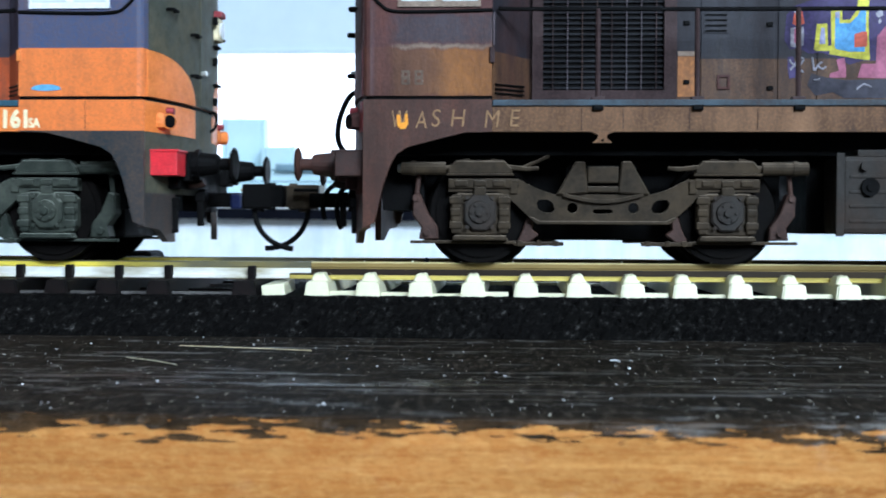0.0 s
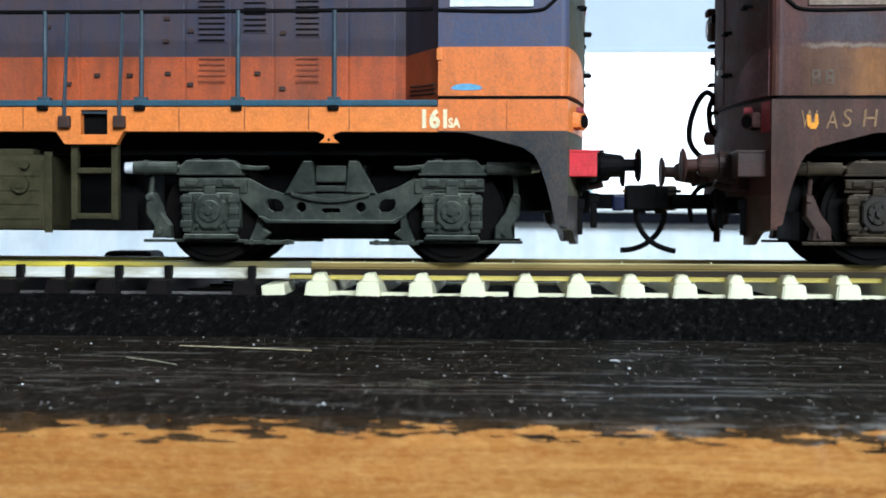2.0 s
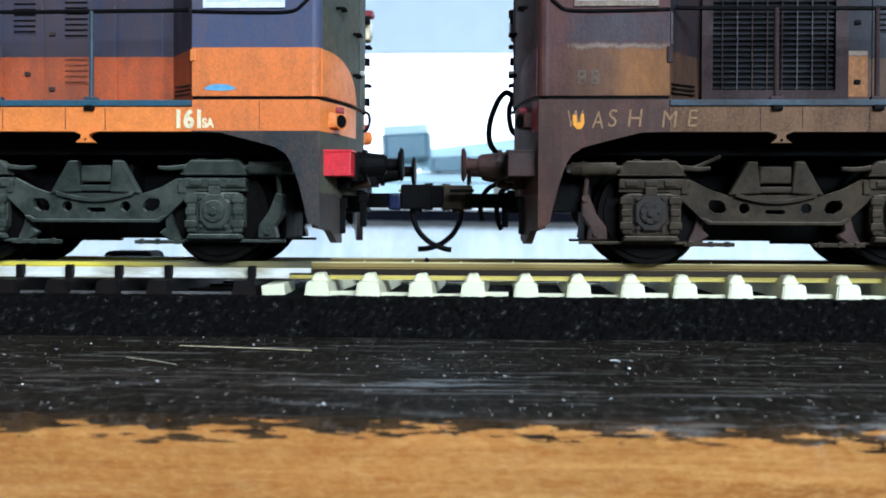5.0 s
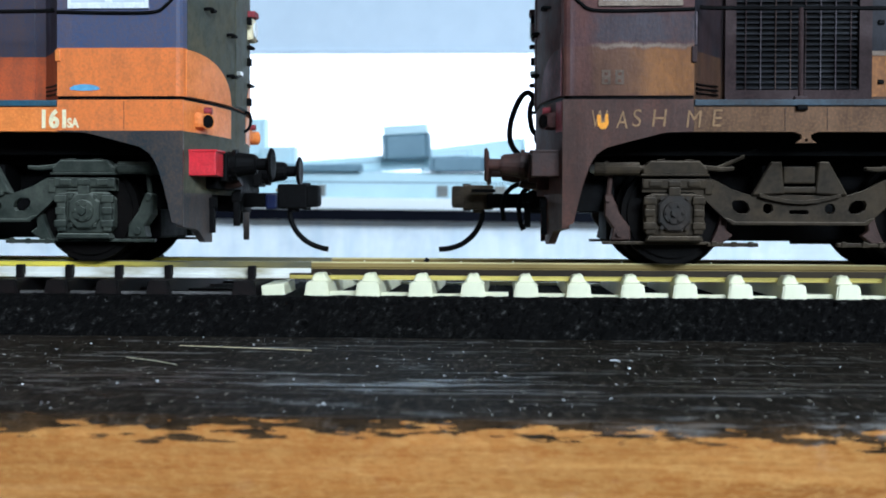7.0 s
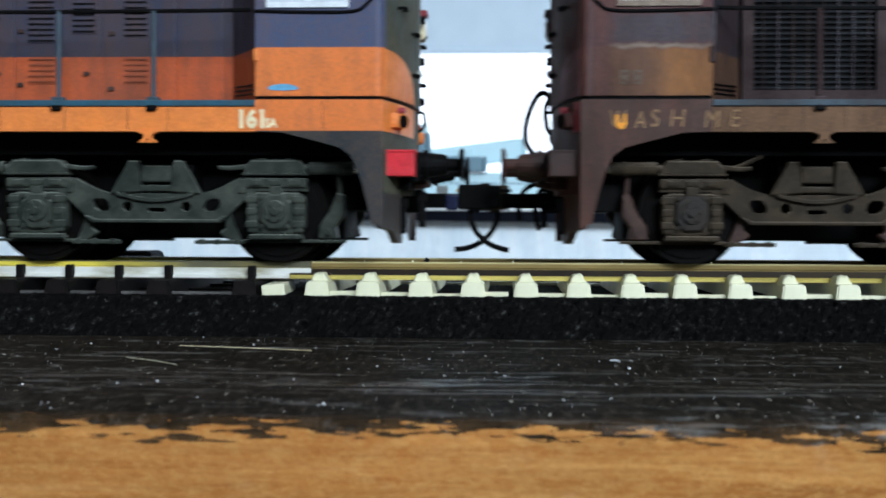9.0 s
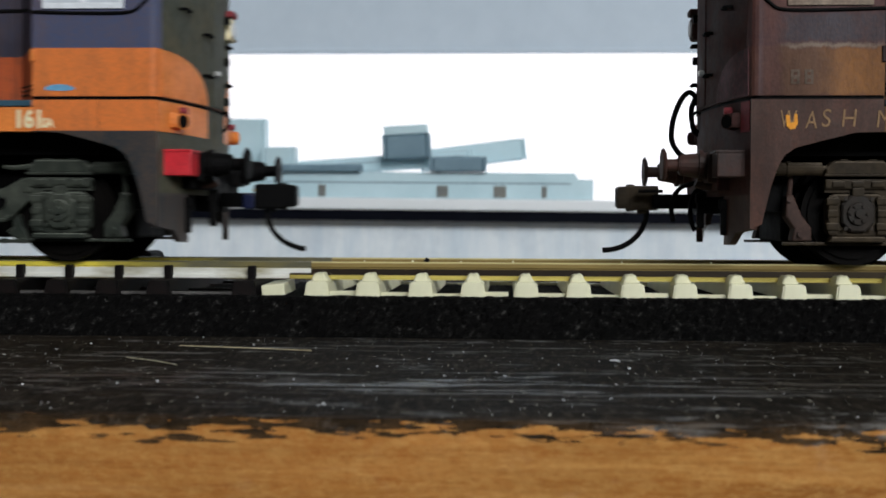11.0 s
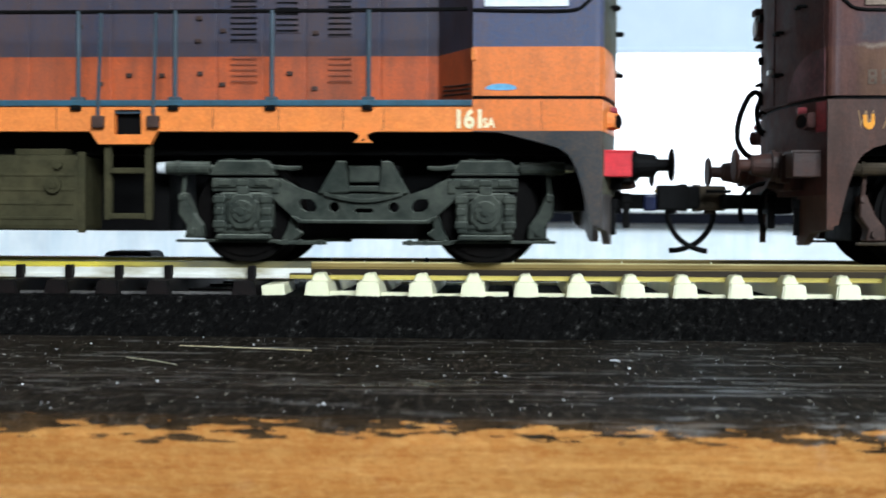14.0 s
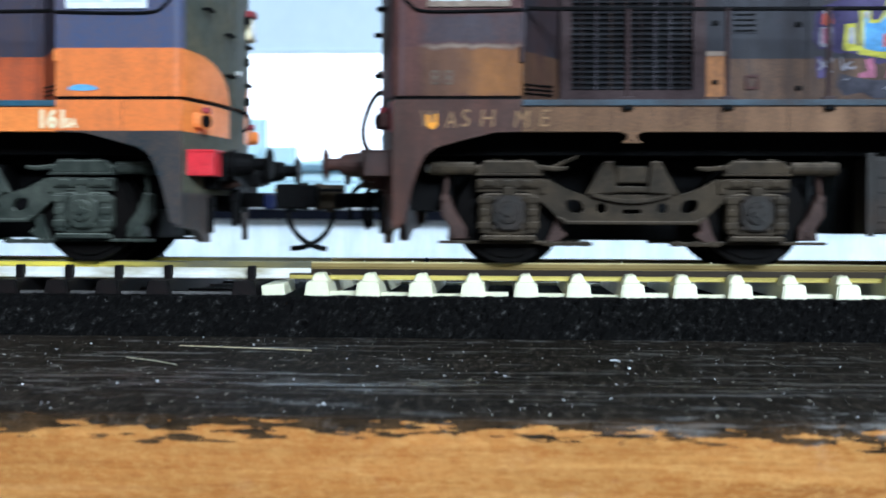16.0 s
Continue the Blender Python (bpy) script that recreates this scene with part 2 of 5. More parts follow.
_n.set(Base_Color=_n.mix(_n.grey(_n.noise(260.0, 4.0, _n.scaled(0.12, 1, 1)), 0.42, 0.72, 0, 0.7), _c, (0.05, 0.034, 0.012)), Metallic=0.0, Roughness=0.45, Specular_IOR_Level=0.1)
MAT["rail_dull"] = _n.mat

# black painted board top that has worn through to bare wood along its front edge
_n = Nodes("black_painted_board")
_v = _n.scaled(0.22, 1.0, 1.0)
_scr = _n.grey(_n.noise(1.0, 5.0, _n.scaled(160.0, 300.0, 300.0), 0.75), 0.57, 0.68)
_long = _n.grey(_n.noise(1.0, 3.0, _n.scaled(38.0, 520.0, 520.0), 0.6), 0.62, 0.68)
_where = _n.grey(_n.noise(28.0, 3.0, _n.scaled(0.5, 1.0, 1.0)), 0.42, 0.62)
_scr = _n.math("MULTIPLY", _n.math("MAXIMUM", _scr, _long), _n.grey(_where, 0.0, 1.0, 0.25, 1.0))
_dx = _n.math("DIVIDE", _n.math("ADD", _n.axis(0), 0.0020), 0.0420)
_dy = _n.math("DIVIDE", _n.math("ADD", _n.axis(1), 0.0595), 0.0065)
_scuff = _n.grey(_n.math("ADD", _n.math("MULTIPLY", _dx, _dx), _n.math("MULTIPLY", _dy, _dy)), 1.3, 0.2)
_scuff = _n.math("MULTIPLY", _scuff, _n.grey(_n.noise(1.0, 5.0, _n.scaled(65.0, 520.0, 400.0), 0.7), 0.53, 0.57))
_gloss = _n.math("MAXIMUM", _scr, _scuff)
_blot = _n.grey(_n.noise(60.0, 4.0, _v), 0.4, 0.7)
_black = _n.mix(_scr, _n.mix(_blot, (0.0075, 0.006, 0.0043), (0.024, 0.0175, 0.012)), (0.19, 0.18, 0.165))
_black = _n.mix(_n.grey(_n.noise(1.0, 4.0, _n.scaled(1500.0, 330.0, 900.0), 0.8), 0.50, 0.68, 0.0, 0.85), _black, (0.072, 0.057, 0.043))
_black = _n.mix(_n.grey(_n.noise(1.0, 4.0, _n.scaled(1100.0, 240.0, 900.0), 0.8), 0.50, 0.36, 0.0, 0.85), _black, (0.003, 0.0024, 0.002))
_speck = _n.grey(_n.noise(1.0, 1.0, _n.scaled(2200.0, 500.0, 900.0)), 0.72, 0.75)
_black = _n.mix(_speck, _black, (0.38, 0.35, 0.29))
_gr = _n.noise(1.0, 5.0, _n.scaled(55.0, 200.0, 900.0), 0.6)
_gr2 = _n.noise(1.0, 5.0, _n.scaled(80.0, 900.0, 3200.0), 0.7)
_wood = _n.ramp(_gr, [(0.3, (0.19, 0.068, 0.016)), (0.48, (0.36, 0.147, 0.033)), (0.64, (0.52, 0.255, 0.073))])
_wood = _n.mix(_n.grey(_n.noise(70.0, 4.0, _n.scaled(0.6, 1.0, 2.5), 0.6), 0.42, 0.62, 0.0, 0.55), _wood, (0.42, 0.145, 0.03))
_wood = _n.mix(_n.grey(_n.noise(1500.0, 5.0, _n.scaled(0.45, 1, 1), 0.75), 0.46, 0.64, 0.0, 0.5), _wood, (0.60, 0.33, 0.105))
_wood = _n.mix(_n.grey(_gr2, 0.42, 0.66, 0.0, 0.45), _wood, (0.28, 0.11, 0.027))
# the wood turns darker and redder towards the left
_wood = _n.mix(_n.math("MULTIPLY", _n.grey(_n.math("ADD", _n.axis(0), _n.grey(_n.noise(40.0, 3.0), 0.3, 0.7, -0.02, 0.02)), 0.03, -0.05), 0.5), _wood, (0.30, 0.125, 0.034))
_mot = _n.noise(1.0, 4.0, _n.scaled(1100.0, 1100.0, 3800.0), 0.75)
_wood = _n.mix(_n.grey(_mot, 0.52, 0.70, 0.0, 0.4), _wood, (0.56, 0.32, 0.11))
_wood = _n.mix(_n.grey(_mot, 0.48, 0.30, 0.0, 0.45), _wood, (0.22, 0.078, 0.018))
_away = _n.math("MAXIMUM", _n.math("MULTIPLY", _n.math("ADD", _n.axis(1), 0.0772), 0.45), 0.0)
_rag = _n.noise(1.0, 4.0, _n.scaled(270.0, 900.0, 2400.0), 0.6)
_rag2 = _n.noise(1.0, 3.0, _n.scaled(60.0, 100.0, 500.0), 0.6)
_q = _n.math("ADD", _n.math("ADD", _n.axis(2), 0.0086), _away)
_q = _n.grey(_q, -0.0011, 0.0011, -0.6, 0.6)
_q = _n.math("ADD", _q, _n.grey(_n.axis(2), -0.0104, -0.0096, -1.6, 0.0))
_q = _n.math("ADD", _q, _n.grey(_away, 0.0004, 0.0012, 0.0, 1.5))
_fac = _n.grey(_n.math("ADD", _n.math("ADD", _n.math("MULTIPLY", _n.math("SUBTRACT", _rag, 0.5), 3.2), _n.math("MULTIPLY", _n.math("SUBTRACT", _rag2, 0.5), 1.0)), _q), -0.03, 0.03)
_chip = _n.math("MULTIPLY", _n.grey(_q, 0.9, -0.3), _n.grey(_n.noise(1.0, 4.0, _n.scaled(300.0, 900.0, 2000.0), 0.7), 0.40, 0.62, 0.15, 1.0))
_black = _n.mix(_chip, _black, (0.075, 0.040, 0.017))
_n.set(Base_Color=_n.mix(_fac, _wood, _black), Roughness=_n.grey(_gloss, 0, 1, 0.65, 0.2), Specular_IOR_Level=_n.grey(_gloss, 0, 1, 0.02, 1.0))
_n.bump(_n.math("ADD", _gr2, _n.noise(1600.0, 3.0)), 0.5, 0.00015)
MAT["board"] = _n.mat

_n = Nodes("black_foam_granules")
_s = _n.noise(1000.0, 6.0, None, 0.82)
_n.set(Base_Color=_n.ramp(_s, [(0.0, (0.0015, 0.0015, 0.0017)), (0.5, (0.003, 0.0028, 0.0027)), (0.60, (0.008, 0.0075, 0.007)), (0.73, (0.12, 0.113, 0.105))]), Roughness=0.9, Specular_IOR_Level=0.03)
_n.bump(_s, 0.6, 0.0003)
MAT["roadbed"] = _n.mat


def plain(name, a, b, scale=12.0, rough=0.6, metal=0.0, spec=0.5):
    n = Nodes(name)
    k = n.noise(scale, 5.0)
    n.set(Base_Color=n.mix(n.grey(k, 0.35, 0.7), a, b), Roughness=rough, Metallic=metal, Specular_IOR_Level=spec)
    n.bump(n.noise(scale * 12, 3.0), 0.15, 0.0005)
    return n.mat


_n = Nodes("scuffed_wall_paint_flare_tint")
_st = _n.grey(_n.noise(1.0, 5.0, _n.scaled(60.0, 60.0, 9.0), 0.65), 0.40, 0.66)
_sc = _n.grey(_n.noise(28.0, 5.0, None, 0.65), 0.45, 0.66)
# the blue in the wall tones stands in for flare from the window
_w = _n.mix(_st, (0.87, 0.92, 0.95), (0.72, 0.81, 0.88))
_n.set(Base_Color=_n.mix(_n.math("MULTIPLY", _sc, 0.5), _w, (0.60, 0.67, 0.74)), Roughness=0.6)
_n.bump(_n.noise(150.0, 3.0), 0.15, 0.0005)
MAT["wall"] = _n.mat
# greys of the unseen walls and ceiling, kept low to limit bounced light
MAT["wall_side"] = plain("grey_low_bounce_wall", (0.30, 0.30, 0.30), (0.26, 0.26, 0.265))
MAT["ceiling"] = plain("grey_unseen_ceiling", (0.4, 0.4, 0.4), (0.36, 0.36, 0.355))
MAT["floor"] = plain("grey_floor_vinyl", (0.30, 0.28, 0.25), (0.22, 0.21, 0.19))
MAT["sill"] = plain("white_lacquer", (0.88, 0.90, 0.91), (0.85, 0.87, 0.88), 20, 0.35)
# near-black blue for the painted shadow under the sill
MAT["gap"] = plain("sill_shadow_blue_black", (0.002, 0.0025, 0.006), (0.004, 0.005, 0.010), 30, 0.6, spec=0.05)
# blind and tool colours are paled and blued to hold the window flare
MAT["blind"] = plain("grey_blind_cloth_flare_tint", (0.60, 0.68, 0.76), (0.56, 0.64, 0.72), 40, 0.8)
MAT["pale_metal"] = plain("grey_metal_flare_tint", (0.58, 0.75, 0.80), (0.49, 0.66, 0.71), 30, 0.45, 0.0)
MAT["mid_metal"] = plain("slate_plastic_flare_tint", (0.17, 0.27, 0.33), (0.13, 0.22, 0.275), 30, 0.5)
MAT["clip"] = plain("brownish_grey_plastic", (0.20, 0.19, 0.16), (0.14, 0.15, 0.15), 60, 0.6)
MAT["bench"] = plain("bench_plywood", (0.45, 0.28, 0.13), (0.36, 0.21, 0.09), 30, 0.6)
_n = Nodes("bright_overcast_daylight")
_n.set(Base_Color=rgb((0, 0, 0)), Emission_Color=rgb((0.93, 0.97, 1.0)), Emission_Strength=2.2)
MAT["daylight"] = _n.mat


# ---- mesh tools: all lengths in millimetres ----
def part(name, bm, material, parent=None, label="", s=1.0, smooth=False):
    """Links a bmesh, built in millimetres, as one mesh object under a thing or part. s = -1 mirrors it along the track."""
    for v in bm.verts:
        v.co = Vector((v.co.x * s, v.co.y, v.co.z)) * 0.001
    bmesh.ops.recalc_face_normals(bm, faces=bm.faces)
    me = bpy.data.meshes.new(name)
    bm.to_mesh(me)
    bm.free()
    me.materials.append(material)
    if smooth:
        for p in me.polygons:
            p.use_smooth = True
    ob = new(name, me)
    if parent:
        ob.parent = parent
    if label:
        tagged(ob, label)
    return ob


def box(bm, x0, x1, y0, y1, z0, z1, bevel=0.0):
    m = Matrix.LocRotScale(((x0 + x1) / 2, (y0 + y1) / 2, (z0 + z1) / 2), None, (abs(x1 - x0), abs(y1 - y0), abs(z1 - z0)))
    vs = bmesh.ops.create_cube(bm, size=1.0, matrix=m)["verts"]
    if bevel:
        es = list({e for v in vs for e in v.link_edges})
        bmesh.ops.bevel(bm, geom=es, offset=bevel, segments=2, affect="EDGES", profile=0.6)
    return bm


def boxes(*rows, bevel=0.0):
    bm = bmesh.new()
    for r in rows:
        box(bm, *r, bevel=bevel)
    return bm


def rod(bm, a, b, r, seg=12, r2=None):
    a, b = Vector(a), Vector(b)
    d = b - a
    m = Matrix.Translation((a + b) / 2) @ d.to_track_quat("Z", "Y").to_matrix().to_4x4()
    bmesh.ops.create_cone(bm, cap_ends=True, segments=seg, radius1=r, radius2=r if r2 is None else r2, depth=d.length, matrix=m)
    return bm


def wire(bm, pts, r, seg=8):
    """A round wire along a smooth curve through the points."""
    pts = [Vector(p) for p in pts]
    fine = []
    for i in range(len(pts) - 1):
        p0, p1, p2, p3 = pts[max(i - 1, 0)], pts[i], pts[i + 1], pts[min(i + 2, len(pts) - 1)]
        for k in range(6):
            t = k / 6
            fine.append(0.5 * ((2 * p1) + (p2 - p0) * t + (2 * p0 - 5 * p1 + 4 * p2 - p3) * t * t + (3 * p1 - p0 - 3 * p2 + p3) * t ** 3))
    fine.append(pts[-1])
    rings = []
    for i, p in enumerate(fine):
        d = (fine[min(i + 1, len(fine) - 1)] - fine[max(i - 1, 0)]).normalized()
        u = d.cross(Vector((0, 1, 0.01))).normalized()
        w = d.cross(u)
        rings.append([bm.verts.new(p + r * (math.cos(a) * u + math.sin(a) * w)) for a in [2 * math.pi * k / seg for k in range(seg)]])
    for a, b in zip(rings, rings[1:]):
        for k in range(seg):
            bm.faces.new((a[k], a[(k + 1) % seg], b[(k + 1) % seg], b[k]))
    bm.faces.new(rings[0])
    bm.faces.new(list(reversed(rings[-1])))
    return bm


def slab(bm, outline, y0, y1, holes=(), bevel=0.0):
    """A plate with its outline in the x-z plane, y0 to y1 thick, and holes through it."""
    from mathutils.geometry import tessellate_polygon
    loops = [[Vector((x, 0, z)) for x, z in outline]] + [[Vector((x, 0, z)) for x, z in h] for h in holes]
    tris = tessellate_polygon(loops)
    flat = [p for lp in loops for p in lp]
    va = [bm.verts.new((p.x, y0, p.z)) for p in flat]
    vb = [bm.verts.new((p.x, y1, p.z)) for p in flat]
    for t in tris:
        bm.faces.new([va[i] for i in t])
        bm.faces.new([vb[i] for i in reversed(t)])
    k = 0
    for lp in loops:
        n = len(lp)
        for i in range(n):
            a, b = k + i, k + (i + 1) % n
            bm.faces.new((va[a], va[b], vb[b], vb[a]))
        k += n
    if bevel:
        mine = set(va) | set(vb)
        bmesh.ops.recalc_face_normals(bm, faces=[f for f in bm.faces if f.verts[0] in mine])
        sharp = [e for e in bm.edges if e.verts[0] in mine and len(e.link_faces) == 2 and e.calc_face_angle(0.0) > 0.9]
        bmesh.ops.bevel(bm, geom=sharp, offset=bevel, segments=1, affect="EDGES", clamp_overlap=True)
    return bm


def plan(bm, outline, z0, z1):
    """An upright block with its outline in the x-y plane."""
    a = [bm.verts.new((x, y, z0)) for x, y in outline]
    b = [bm.verts.new((x, y, z1)) for x, y in outline]
    bm.faces.new(a), bm.faces.new(b)
    for i in range(len(a)):
        j = (i + 1) % len(a)
        bm.faces.new((a[i], a[j], b[j], b[i]))
    return bm


def lettering(name, words, size, m, material, parent, thick=0.03, label="", shear=0.0, bold=0.0):
    """Words as a mesh on a surface; size and thickness in millimetres."""
    cu = bpy.data.curves.new(name, "FONT")
    cu.body, cu.size, cu.extrude, cu.shear, cu.offset = words, size * 0.001, thick * 0.001, shear, bold * 0.001
    tmp = new(name, cu)
    me = bpy.data.meshes.new_from_object(tmp.evaluated_get(bpy.context.evaluated_depsgraph_get()))
    bpy.data.objects.remove(tmp)
    me.materials.clear()
    me.materials.append(material)
    ob = new(name, me)
    ob.matrix_basis = m
    ob.parent = parent
    if label:
        tagged(ob, label)
    return ob


def thing(name, label, category, group=""):
    return tagged(new(name), label, category, group)


# ---- the room ----
def setting(name, bm, material, label, category):
    return tagged(part(name, bm, material), label, category, kind="structure")


WALL_Y = 843.0
SILL_TILT = -0.4
# unseen room shell, added round the layout; its greys hold bounce light down
setting("floor", boxes((-1800, 1800, -2000, 1500, -940, -900)), MAT["floor"], "grey vinyl floor of the hobby room", "floor")
setting("ceiling", boxes((-1800, 1800, -2000, 1500, 1500, 1540)), MAT["ceiling"], "unseen grey ceiling added to close the room", "ceiling")
setting("wall_south", boxes((-1800, 290, -2040, -2000, -900, 1500), (1510, 1800, -2040, -2000, -900, 1500), (290, 1510, -2040, -2000, -900, 660), (290, 1510, -2040, -2000, 1440, 1500)), MAT["wall_side"], "unseen grey wall added round the room to limit bounced light", "wall")
setting("wall_west", boxes((-1840, -1800, -2000, 1500, -900, 1500)), MAT["wall_side"], "unseen grey wall added round the room to limit bounced light", "wall")
setting("wall_east", boxes((1800, 1840, -2000, 1500, -900, 1500)), MAT["wall_side"], "unseen grey wall added round the room to limit bounced light", "wall")
# unseen window, added only to hold the front light
win_s = tagged(new("added_window"), "unseen white framed window added round the front light", "window", kind="structure")
part("window_frame", slab(bmesh.new(), [(290, 660), (1510, 660), (1510, 1440), (290, 1440)], -2035, -2005, [[(305, 675), (1495, 675), (1495, 1425), (305, 1425)]]), MAT["sill"], win_s)
# the window wall: a wall round one wide opening above a white sill
setting("wall_north", boxes((-1800, 1800, WALL_Y + 20, WALL_Y + 120, -900, 8), (-1800, -900, WALL_Y + 20, WALL_Y + 120, 8, 1500),
                            (900, 1800, WALL_Y + 20, WALL_Y + 120, 8, 1500), (-900, 900, WALL_Y + 20, WALL_Y + 120, 900, 1500)),
        MAT["wall"], "white wall under a wide window, tinted blue for its flare", "wall")
win = tagged(new("window_1"), "wide bright window with a white sill", "window", kind="structure")
win.matrix_basis = pose(0, 0, 0.0, 0, -SILL_TILT, 0)
part("window_sill", boxes((-900, 900, WALL_Y, WALL_Y + 130, 14.5, 24.0), bevel=1.5), MAT["sill"], win, "white lacquered window sill")
# this strip is put in as the shadow gap below the sill
part("sill_shadow_strip", boxes((-900, 900, WALL_Y + 4, WALL_Y + 19, 5.6, 14.4)), MAT["gap"], win, "dark strip added as the shadow under the sill")
part("window_frame", boxes((-900, -860, WALL_Y + 80, WALL_Y + 110, 24, 895), (860, 900, WALL_Y + 80, WALL_Y + 110, 24, 895)), MAT["sill"], win)
blind = thing("roller_blind", "pale grey roller blind half drawn over the window", "blind")
part("blind_cloth", boxes((-880, 880, WALL_Y + 60, WALL_Y + 62, 153, 860)), MAT["blind"], blind)
part("bottom_bar", boxes((-880, 880, WALL_Y + 57, WALL_Y + 65, 149, 153), bevel=1), MAT["blind"], blind)
part("roller", rod(bmesh.new(), (-885, WALL_Y + 61, 870), (885, WALL_Y + 61, 870), 18, 20), MAT["blind"], blind)
tagged(part("backdrop", boxes((-2500, 2500, WALL_Y + 700, WALL_Y + 705, -900, 2200)), MAT["daylight"]),
       "plain bright overcast daylight outside the window", "backdrop", kind="structure")

# tools lying on the sill, seen against the light
def bar_tool(name, x0, x1, z0, z1, y, tilt, material, label, clips=(), step=0.0, lid=0.0):
    """A bar or block with end caps; step lowers its last stretch, lid sets a paler lid on top."""
    w, h = (x1 - x0) / 2, z1 - z0
    tool = thing(name, label, "tool")
    top = h - lid
    end = [(w - 2.5, 0), (w - 2.5, top)] if not step else [(w, 0), (w, top - 5.0), (w - step + 1.5, top - 5.0), (w - step, top - 1.0), (w - step - 2, top)]
    part("body", slab(bmesh.new(), [(-w + 2.5, 0)] + end + [(-w + 2.5, top)], -9, 9, bevel=min(1.6, h * 0.12)), material, tool)
    if lid:
        part("lid", boxes((-w + 1.5, w - 1.5, -9.4, 9.4, top + 0.02, h), bevel=1.2), MAT["pale_metal"], tool, "paler lid")
    for q in (-1, 1):
        if q < 0 or not step:
            part("end_cap", boxes((min(q * w, q * (w - 2.6)), max(q * w, q * (w - 2.6)), -9.4, 9.4, -0.1, top + 0.3), bevel=0.8), material, tool)
    for k, cw in clips:
        part("clip", boxes((k - cw, k + cw, -10.2, -8.8, h * 0.08, h * 0.5), bevel=0.5), MAT["clip"], tool, "brownish clip")
    if w > 60:
        part("groove", boxes((-w + 4, w - step - 4, -9.15, -8.9, h * 0.58, h * 0.63)), MAT["mid_metal"], tool)
    tool.matrix_basis = pose((x0 + x1) / 2000, y * 0.001, z0 * 0.001, 0, -tilt, 0)
    return tool


SY = WALL_Y + 25
bar_tool("metal_profile", -235, 69, 24.2, 46.3, SY, -0.3, MAT["pale_metal"], "pale grey metal profile lying on the window sill", [(29, 4.5), (76, 5.0), (-70, 3.0), (112, 2.0)], 14.0)
bar_tool("metal_profile", -215, -30, 47, 60, SY + 22, 4.0, MAT["pale_metal"], "pale grey metal bar lying slanted on other bars")
bar_tool("metal_profile", -75, 16, 54, 72, SY + 42, 7.0, MAT["pale_metal"], "pale grey tube end sticking out of the pile")
bar_tool("plastic_block", -103, -64, 57.5, 85, SY + 3, 3.0, MAT["mid_metal"], "slate grey block with a paler lid resting on the pale bars", (), 0.0, 7.5)
bar_tool("plastic_bar", -64, -18, 46.5, 58.5, SY - 8, 0.0, MAT["mid_metal"], "slate grey bar lying on the metal profile")
bar_tool("plastic_bar", -190, -120, 46.5, 52, SY - 8, 0.0, MAT["mid_metal"], "thin slate grey bar lying on the metal profile")
bar_tool("storage_box", -242, -205, 24.2, 92, SY + 24, 0.0, MAT["pale_metal"], "pale grey upright box standing on the window sill")
bar_tool("storage_box", -204, -176, 46.5, 67, SY + 2, 0.0, MAT["pale_metal"], "small pale grey box resting on the bars")


# ---- the layout board, roadbed and track ----
BOARD_Z, BOARD_FRONT = -7.9, -78.0


def board_mesh():
    """A thick board: flat top, chipped front edge, upright front face."""
    bm = bmesh.new()
    ys = [150, 60, -10, -40, -60, -70, -74, -76, -77, -77.6]
    prof = [(y, BOARD_Z) for y in ys] + [(BOARD_FRONT, BOARD_Z - 0.35), (BOARD_FRONT - 0.15, BOARD_Z - 0.9), (BOARD_FRONT - 0.2, BOARD_Z - 1.6),
                                         (BOARD_FRONT - 0.2, -14), (BOARD_FRONT - 0.2, -26), (150, -26)]
    n = 700
    rows = []
    for i in range(n + 1):
        x = -350 + i
        row = []
        for k, (y, z) in enumerate(prof):
            dy = dz = 0.0
            if 7 <= k <= 11:
                dy = 0.3 * noise.noise(Vector((x * 0.17, k * 0.8, 3.0))) + 0.2 * noise.noise(Vector((x * 0.8, k * 0.3, 9.0)))
                dz = -0.25 * abs(noise.noise(Vector((x * 0.22, k * 0.5, 7.0))))
            elif 3 <= k < 7:
                dz = 0.04 * noise.noise(Vector((x * 0.1, y * 0.1, 1.0)))
            row.append(bm.verts.new((x, y + dy, z + dz)))
        rows.append(row)
    m = len(prof)
    for a, b in zip(rows, rows[1:]):
        for k in range(m):
            bm.faces.new((a[k], a[(k + 1) % m], b[(k + 1) % m], b[k]))
    bm.faces.new(rows[0])
    bm.faces.new(list(reversed(rows[-1])))
    return bm


tagged(part("baseboard", board_mesh(), MAT["board"]), "wooden board with a worn black painted top and bare front edge", "board")
bench = thing("workbench", "plain plywood workbench carrying the layout board", "workbench")
part("bench_top", boxes((-420, 420, -70, 190, -50, -26.2), bevel=1.5), MAT["bench"], bench)
for lx in (-390, 390):
    for ly in (-45, 165):
        part("leg", boxes((lx - 22, lx + 22, ly - 22, ly + 22, -900, -50.1), bevel=2), MAT["bench"], bench)

TRACK_X = 345.0


